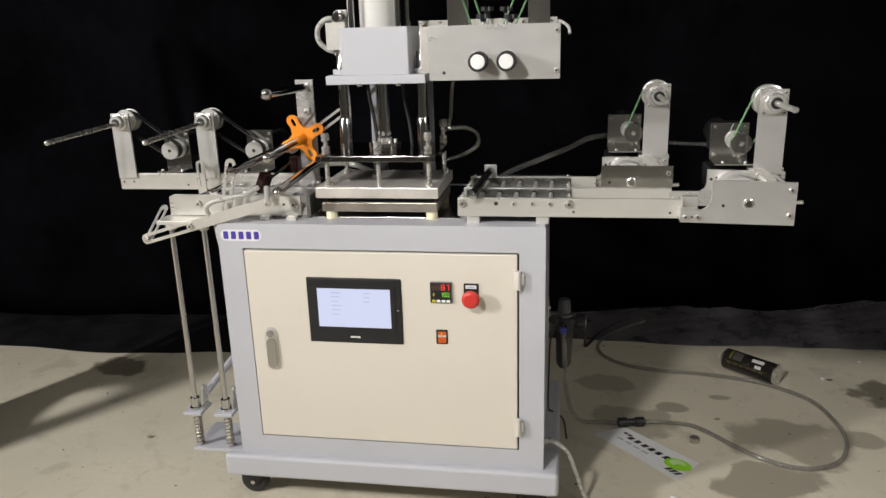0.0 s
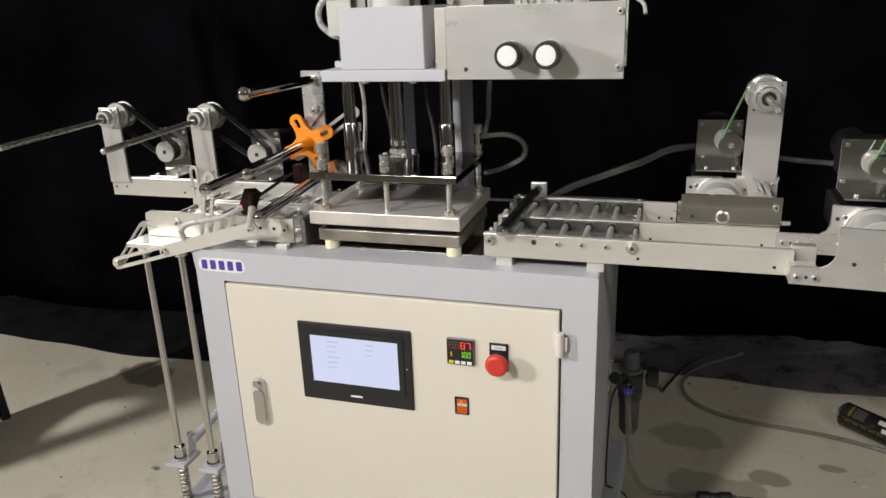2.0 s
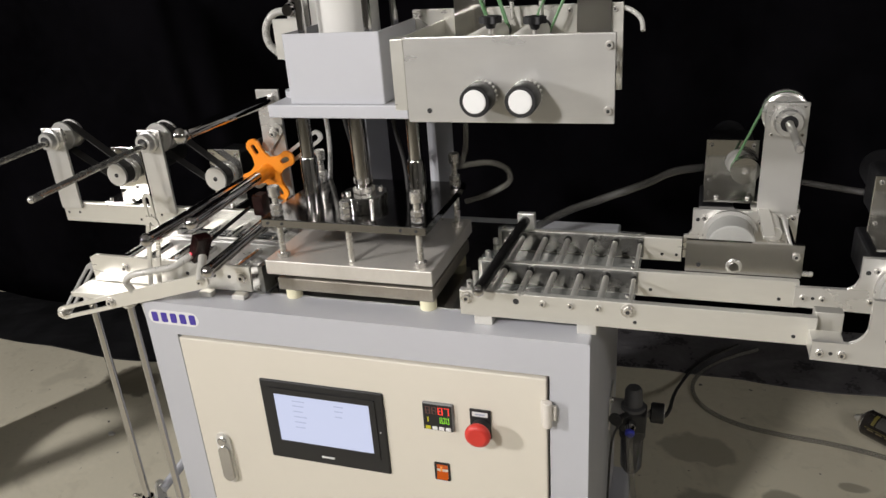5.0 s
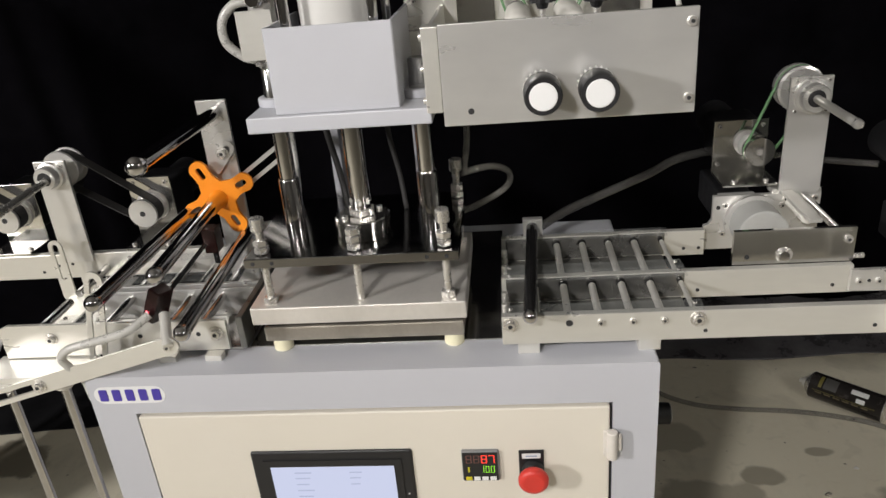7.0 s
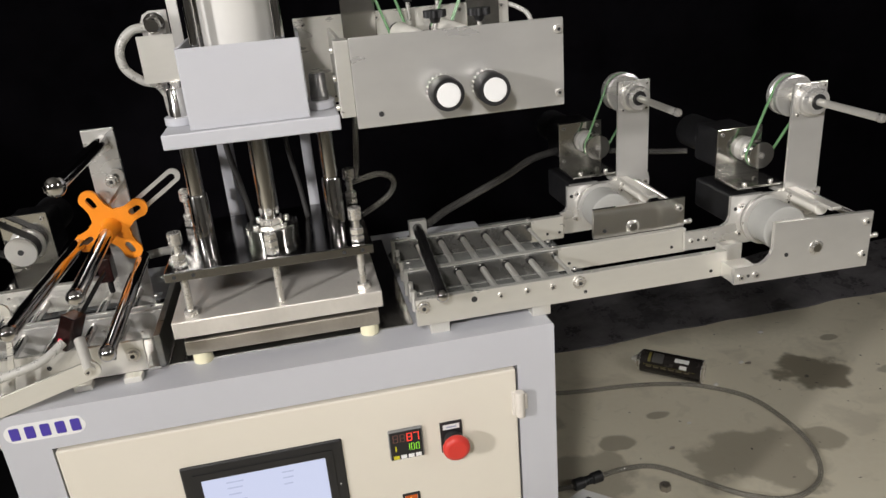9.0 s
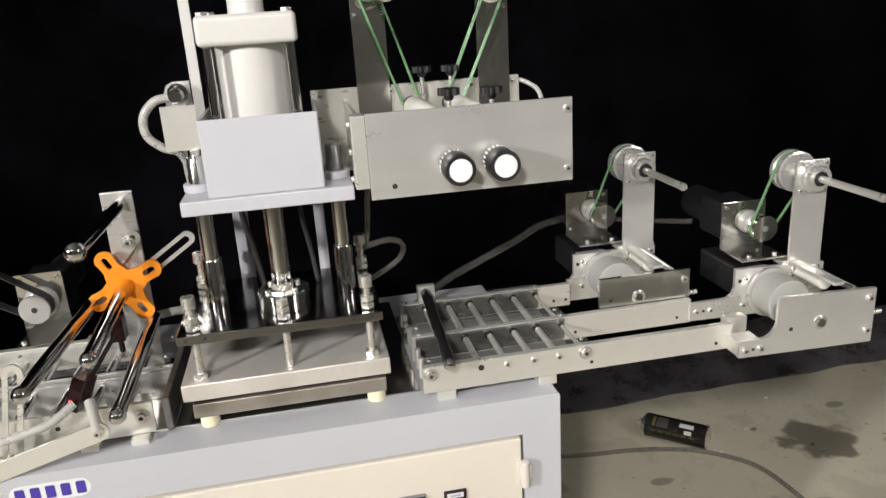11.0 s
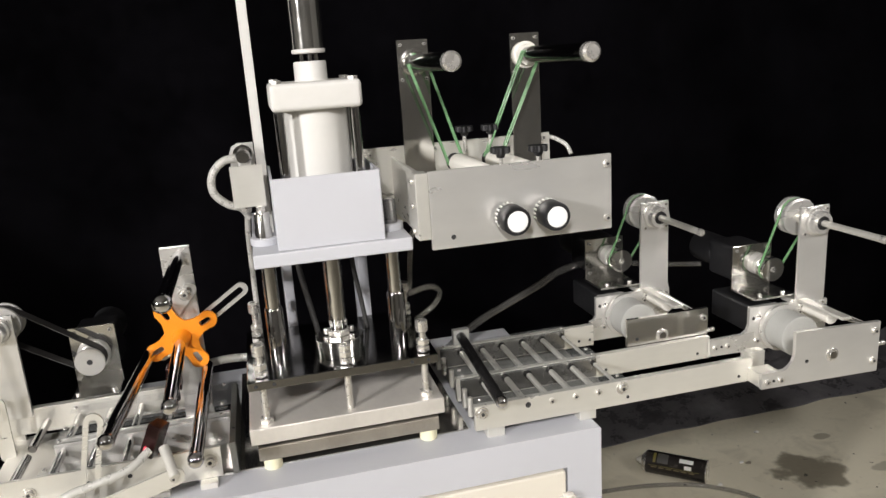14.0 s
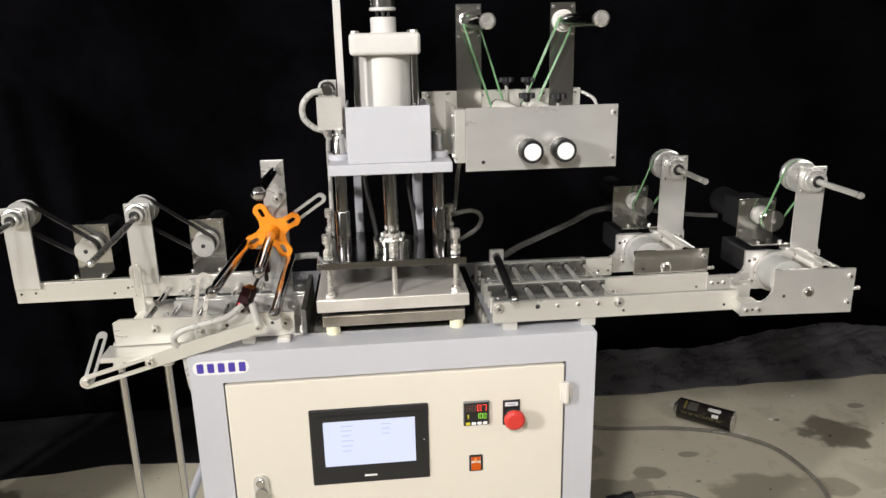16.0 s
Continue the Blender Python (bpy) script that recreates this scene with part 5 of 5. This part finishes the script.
def filter_regulator():
    t = thing("filter_regulator", (0.398, 0.31, 0.243), "black air filter regulator with a gauge, on the cabinet's side", "regulator")
    x, y = 0.398, 0.315
    part("bowl", lathe(B(), (x, y, 0.335), (x, y, 0.243), [(0, 0.0205), (0.05, 0.021), (0.85, 0.0195), (1, 0.012)], 32), SMOKED, t, "smoked black bowl")
    part("bowl_guard", lathe(B(), (x, y, 0.345), (x, y, 0.325), [(0, 0.0235), (1, 0.0235)], 32), BLACK_PLASTIC, t)
    part("body", box(B(), x - 0.024, x + 0.024, y - 0.022, y + 0.022, 0.343, 0.384, 0.005, 3), BLACK_PLASTIC, t, "black body")
    part("knob", lathe(B(), (x, y, 0.384), (x, y, 0.428), [(0, 0.022), (0.15, 0.022), (0.2, 0.0165), (0.85, 0.0155), (1, 0.012)], 28), material("dark_grey_plastic", (0.07, 0.07, 0.075), 0.5), t, "dark grey adjusting knob")
    bm = B()
    box(bm, 0.3575, 0.3600, y - 0.03, y + 0.03, 0.35, 0.42, 0.0006)
    box(bm, 0.3602, 0.384, y - 0.025, y + 0.025, 0.382, 0.385, 0.0006)
    bracket = part("bracket", bm, PLATE, t)
    screw_head(bracket, (0.3600, y - 0.02, 0.41), 0.005, (1, 0, 0))
    fit_ = part("push_fitting", lathe(B(), (x - 0.002, y - 0.021, 0.365), (x - 0.002, y - 0.045, 0.362), [(0, 0.0095), (0.5, 0.0095), (0.55, 0.0085), (1, 0.0080)], 20), CHROME, t)
    part("release_ring", lathe(B(), (x - 0.002, y - 0.044, 0.362), (x - 0.002, y - 0.049, 0.361), [(0, 0.0088), (1, 0.0080)], 20), BLUE_PLASTIC, fit_, "blue release ring")
    gauge = part("gauge", rod(B(), (x + 0.030, y + 0.030, 0.358), (x + 0.054, y + 0.030, 0.358), 0.019, 28, 0.002), BLACK_PLASTIC, t, "round black pressure gauge")
    part("dial", lathe(B(), (x + 0.0535, y + 0.030, 0.358), (x + 0.0548, y + 0.030, 0.358), [(0, 0.0165), (1, 0.0165)], 28), LABEL_WHITE, gauge)
    part("gauge_stem", rod(B(), (x + 0.02, y + 0.02, 0.358), (x + 0.032, y + 0.03, 0.358), 0.006), ZINC, t)
    # inlet stub towards the cabinet's front and its thin drain wire
    part("handle", rod(B(), (0.372, y - 0.052, 0.392), (0.402, y + 0.01, 0.372), 0.0052, 14), BLACK_PLASTIC, t)
    part("handle_tip", rod(B(), (0.371, y - 0.056, 0.392), (0.3725, y - 0.050, 0.392), 0.0125, 18), BLACK_PLASTIC, t)
    return t


filter_regulator()


def hose_thing(name, points, r, mat, label, category="hose", seg=12):
    t = thing(name, points[0], label, category)
    part("tube", tube(B(), points, r, seg), mat, t)
    return t


h = hose_thing("air_hose", [(0.396, 0.268, 0.361), (0.398, 0.258, 0.335), (0.402, 0.27, 0.26), (0.408, 0.31, 0.17), (0.425, 0.375, 0.08), (0.455, 0.435, 0.022), (0.50, 0.452, 0.012), (0.556, 0.452, 0.012)], 0.0058, HOSE, "clear air hose falling from the regulator to the floor")
j = thing("hose_joint", (0.588, 0.458, 0.0), "black push-in hose joint lying on the floor", "hose joint")
for s0, s1, rr in ((0.0, 0.35, 0.0135), (0.35, 0.5, 0.0105), (0.5, 0.65, 0.0105), (0.65, 1.0, 0.0135)):
    a, b = V((0.552, 0.452, 0.0137)), V((0.624, 0.466, 0.0137))
    part("joint_sleeve", rod(B(), a.lerp(b, s0), a.lerp(b, s1), rr, 20, 0.0015), BLACK_PLASTIC, j)
FLOOR_HOSE = [(0.622, 0.466, 0.012), (0.69, 0.478, 0.008), (0.764, 0.463, 0.0065), (0.847, 0.374, 0.0065), (0.90, 0.322, 0.0065), (0.964, 0.288, 0.0065), (1.03, 0.290, 0.0065),
              (1.098, 0.336, 0.0065), (1.141, 0.43, 0.0065), (1.145, 0.54, 0.0065), (1.118, 0.652, 0.0065), (1.035, 0.735, 0.0065), (0.95, 0.775, 0.0065), (0.85, 0.800, 0.0065),
              (0.72, 0.815, 0.0065), (0.624, 0.838, 0.0065), (0.548, 0.892, 0.0065), (0.518, 0.97, 0.0065), (0.535, 1.05, 0.0065), (0.60, 1.13, 0.012), (0.695, 1.18, 0.03)]
hose_thing("air_hose", FLOOR_HOSE, 0.0062, HOSE, "long clear air hose looped on the concrete floor")
hose_thing("drain_hose", [(0.362, 0.06, 0.178), (0.385, 0.055, 0.176), (0.410, 0.06, 0.150), (0.43, 0.075, 0.09), (0.447, 0.088, 0.03), (0.462, 0.085, 0.006), (0.49, 0.03, 0.0055), (0.55, -0.12, 0.0055)], 0.0048, MILKY_HOSE, "thin milky hose from the cabinet's side to the floor")
d = thing("drain_fitting", (0.358, 0.06, 0.178), "small brass-coloured hose fitting on the cabinet's side", "fitting")
part("nipple", lathe(B(), (0.3572, 0.06, 0.178), (0.378, 0.06, 0.178), [(0, 0.0085), (0.3, 0.0085), (0.35, 0.006), (1, 0.0055)], 18), ZINC, d)
hose_thing("power_cable", [(0.43, 0.345, 0.345), (0.450, 0.41, 0.305), (0.461, 0.60, 0.19), (0.468, 0.80, 0.09), (0.480, 0.93, 0.035), (0.515, 1.06, 0.012), (0.566, 1.11, 0.03), (0.64, 1.17, 0.045)], 0.0042, BLACK_RUBBER, "thin black cable trailing back from the regulator", "cable")
hose_thing("regulator_wire", [(0.385, 0.285, 0.382), (0.366, 0.275, 0.34), (0.362, 0.26, 0.25), (0.362, 0.255, 0.16), (0.372, 0.262, 0.142), (0.40, 0.30, 0.10), (0.41, 0.34, 0.02)], 0.0022, BLACK_RUBBER, "thin dark wire hanging at the cabinet's side", "wire", 8)

hose_thing("press_hose", [(0.116, 0.207, 0.862), (0.135, 0.215, 0.866), (0.170, 0.235, 0.865), (0.192, 0.262, 0.845), (0.186, 0.285, 0.815), (0.150, 0.280, 0.795), (0.118, 0.262, 0.788)], 0.0046, HOSE, "clear hose curled at the press")
hose_thing("press_hose", [(0.150, 0.205, 0.986), (0.141, 0.215, 0.95), (0.137, 0.222, 0.90), (0.131, 0.212, 0.868)], 0.0044, HOSE, "clear hose hanging from the feed box to the press")
hose_thing("press_cable", [(-0.038, 0.165, 0.978), (-0.036, 0.170, 0.94), (-0.028, 0.172, 0.89), (-0.020, 0.160, 0.845), (-0.018, 0.155, 0.834)], 0.0042, BLACK_RUBBER, "black cable hanging inside the press", "cable")
hose_thing("press_cable", [(0.040, 0.165, 0.978), (0.043, 0.172, 0.93), (0.050, 0.178, 0.88), (0.055, 0.172, 0.834)], 0.0034, BLACK_RUBBER, "black cable hanging inside the press", "cable")
hose_thing("motor_cable", [(0.178, 0.30, 0.700), (0.215, 0.315, 0.722), (0.275, 0.335, 0.752), (0.33, 0.345, 0.772), (0.40, 0.35, 0.800), (0.445, 0.352, 0.822), (0.50, 0.358, 0.830)], 0.0066, SLEEVE, "bundle of wires in a clear sleeve leading to the motors", "cable")
hose_thing("motor_cable", [(0.560, 0.36, 0.822), (0.64, 0.345, 0.812), (0.71, 0.30, 0.815)], 0.0048, SLEEVE, "clear sleeve between the motors", "cable")
hose_thing("sleeve_cable", [(-0.200, 0.285, 0.770), (-0.165, 0.280, 0.776), (-0.13, 0.275, 0.776), (-0.10, 0.275, 0.770), (-0.06, 0.30, 0.745)], 0.0065, MILKY_HOSE, "white cable sleeve behind the press", "cable")
hose_thing("sensor_cable", [(-0.352, 0.03, 0.62), (-0.353, 0.05, 0.58), (-0.3500, 0.08, 0.55)], 0.004, MILKY_HOSE, "thin milky cable at the cabinet's side", "cable")

# ---- things on the floor ----


def spray_can():
    a, b = V((0.905, 0.890, 0.0335)), V((1.048, 0.762, 0.0335))
    t = thing("spray_can", (0.975, 0.826, 0), "black printed spray can lying on the concrete floor", "spray can")
    body = part("body", lathe(B(), a.lerp(b, 0.13), b, [(0, 0.0325), (0.98, 0.0325), (0.99, 0.0335), (1, 0.0330)], 40), material("black_printed_tin", (0.030, 0.026, 0.024), 0.22, 0.3, 0.2, 40), t, "dark printed tin")
    part("shoulder", lathe(B(), a.lerp(b, 0.06), a.lerp(b, 0.13), [(0, 0.018), (0.5, 0.027), (0.9, 0.0325), (1, 0.0335)], 32), ZINC, t)
    part("nozzle", lathe(B(), a.lerp(b, -0.03), a.lerp(b, 0.06), [(0, 0.006), (0.4, 0.0065), (0.45, 0.011), (1, 0.012)], 20), ALU, t)
    part("rim", lathe(B(), b, b + (b - a).normalized() * 0.003, [(0, 0.0335), (0.6, 0.0335), (1, 0.031)], 36), ZINC, t)
    way = (b - a).normalized()

    def wrap(name, s0, s1, q0, q1, mat, lift=0.0006):
        bm = B()
        rows = []
        for q in range(9):
            ang = radians(q0 + (q1 - q0) * q / 8)
            n = V((0, 0, 1)) * math.cos(ang) + way.cross(V((0, 0, 1))).normalized() * math.sin(ang)
            rows.append([bm.verts.new(a.lerp(b, s) + n * (0.0325 + lift)) for s in (s0, s1)])
        for r0, r1 in zip(rows, rows[1:]):
            bm.faces.new((r0[0], r0[1], r1[1], r1[0])).smooth = True
        part(name, bm, mat, body)

    wrap("printed_band", 0.24, 0.28, 5, 60, OLIVE_INK)
    wrap("printed_panel", 0.30, 0.46, 5, 60, material("grey_print", (0.06, 0.058, 0.055), 0.3))
    wrap("printed_panel", 0.62, 0.82, 18, 40, LABEL_WHITE)
    wrap("printed_panel", 0.70, 0.80, 52, 70, LABEL_WHITE)
    wrap("printed_line", 0.18, 0.92, 74, 76, OLIVE_INK)
    for k in range(6):
        wrap("printed_line", 0.22 + 0.11 * k, 0.30 + 0.11 * k, 80, 86, material("brown_print", (0.10, 0.08, 0.04), 0.4))
    return t


spray_can()


def paper_card():
    t = thing("paper_card", (0.62, 0.32, 0), "white printed paper strip with a green emblem on the floor", "paper")
    c = [(0.483, 0.407), (0.675, 0.205), (0.745, 0.288), (0.571, 0.448)]
    bm = B()
    n = 14
    rows = []
    for i in range(n + 1):
        s = i / n
        p, q = V((*c[0], 0)).lerp(V((*c[1], 0)), s), V((*c[3], 0)).lerp(V((*c[2], 0)), s)
        rows.append([bm.verts.new(p.lerp(q, w) + V((0, 0, 0.0012 + 0.0018 * math.sin(3 * s + w) ** 2))) for w in (0, 0.33, 0.66, 1)])
    for a, b in zip(rows, rows[1:]):
        for k in range(3):
            bm.faces.new((a[k], a[k + 1], b[k + 1], b[k])).smooth = True
    sheet = part("sheet", bm, LABEL_WHITE, t)
    along, over = (V((*c[1], 0)) - V((*c[0], 0))), (V((*c[3], 0)) - V((*c[0], 0)))

    def printed(name, s0, s1, w0, w1, mat, turn=0):
        bm = B()
        vs = [bm.verts.new(V((*c[0], 0.0036)) + along * s + over * w) for s, w in ((s0, w0), (s1, w0), (s1 + turn, w1), (s0 + turn, w1))]
        bm.faces.new(vs)
        made = bmesh.ops.extrude_face_region(bm, geom=bm.faces[:])["geom"]
        bmesh.ops.translate(bm, verts=[g for g in made if isinstance(g, bmesh.types.BMVert)], vec=(0, 0, 0.0003))
        part(name, bm, mat, sheet)

    rng = random.Random(4)
    for k in range(6):
        s = 0.20 + 0.085 * k
        printed("printed_stroke", s, s + 0.05, 0.56, 0.74, BLACK_INK, rng.uniform(-0.01, 0.02))
    for k in range(4):
        s = 0.16 + 0.1 * k
        printed("printed_stroke", s, s + 0.07, 0.36, 0.42, GREY_INK)
    for k in range(3):
        s = 0.80 + 0.05 * k
        printed("printed_stroke", s, s + 0.035, 0.18, 0.36, BLACK_INK, 0.01)
    for k in range(2):
        printed("printed_stroke", 0.1 + 0.05 * k, 0.135 + 0.05 * k, 0.70, 0.8, BLACK_INK)
    for s, w, r0, mat, lift in ((0.79, 0.62, 0.031, GREEN_INK, 0.0039), (0.775, 0.66, 0.018, material("pale_green_ink", (0.5, 0.68, 0.35), 0.5), 0.0043), (0.85, 0.55, 0.016, GREEN_INK, 0.0047)):
        p = V((*c[0], lift)) + along * s + over * w
        bm = B()
        out = [(p.x + r0 * 1.25 * math.cos(q) * 0.72 + r0 * 0.55 * math.sin(q), p.y - r0 * 1.25 * math.cos(q) * 0.55 + r0 * 0.6 * math.sin(q)) for q in [2 * math.pi * k / 28 for k in range(28)]]
        plate(bm, out, [], Matrix.Translation((0, 0, lift)), 0.0003)
        part("green_emblem", bm, mat, sheet, "leaf-green printed emblem")
    return t


paper_card()


def debris():
    rng = random.Random(7)
    nut = thing("loose_nut", (0.748, 0.395, 0), "dark metal nut lying on the floor", "nut")
    bm = B()
    plate(bm, [(0.748 + 0.013 * math.cos(q), 0.395 + 0.013 * math.sin(q)) for q in [math.pi / 3 * k + 0.3 for k in range(6)]], [circle(0.748, 0.395, 0.007, 14)], Matrix.Translation((0, 0, 0.0)), 0.014)
    part("nut_body", bm, DARK_STEEL, nut)
    for x, y in ((1.075, 0.735), (1.20, 0.815), (1.215, 0.805), (1.62, 0.62), (1.35, 0.95), (0.92, 0.60), (0.66, 0.13), (0.83, 0.52), (-0.75, 0.25), (-0.98, 0.44)):
        bm = B()
        r = rng.uniform(0.005, 0.011)
        bmesh.ops.create_icosphere(bm, subdivisions=1, radius=r, matrix=Matrix.Translation((x, y, r * 0.55)) @ Matrix.Diagonal((1.3, 0.8, 0.55, 1)))
        for v in bm.verts:
            v.co += V((rng.uniform(-1, 1), rng.uniform(-1, 1), 0)) * r * 0.25
        solid("paint_chip", bm, WHITE_PAINT if rng.random() < 0.6 else DARK_STEEL, "small chip of debris on the concrete floor", "debris", "floor debris")


debris()
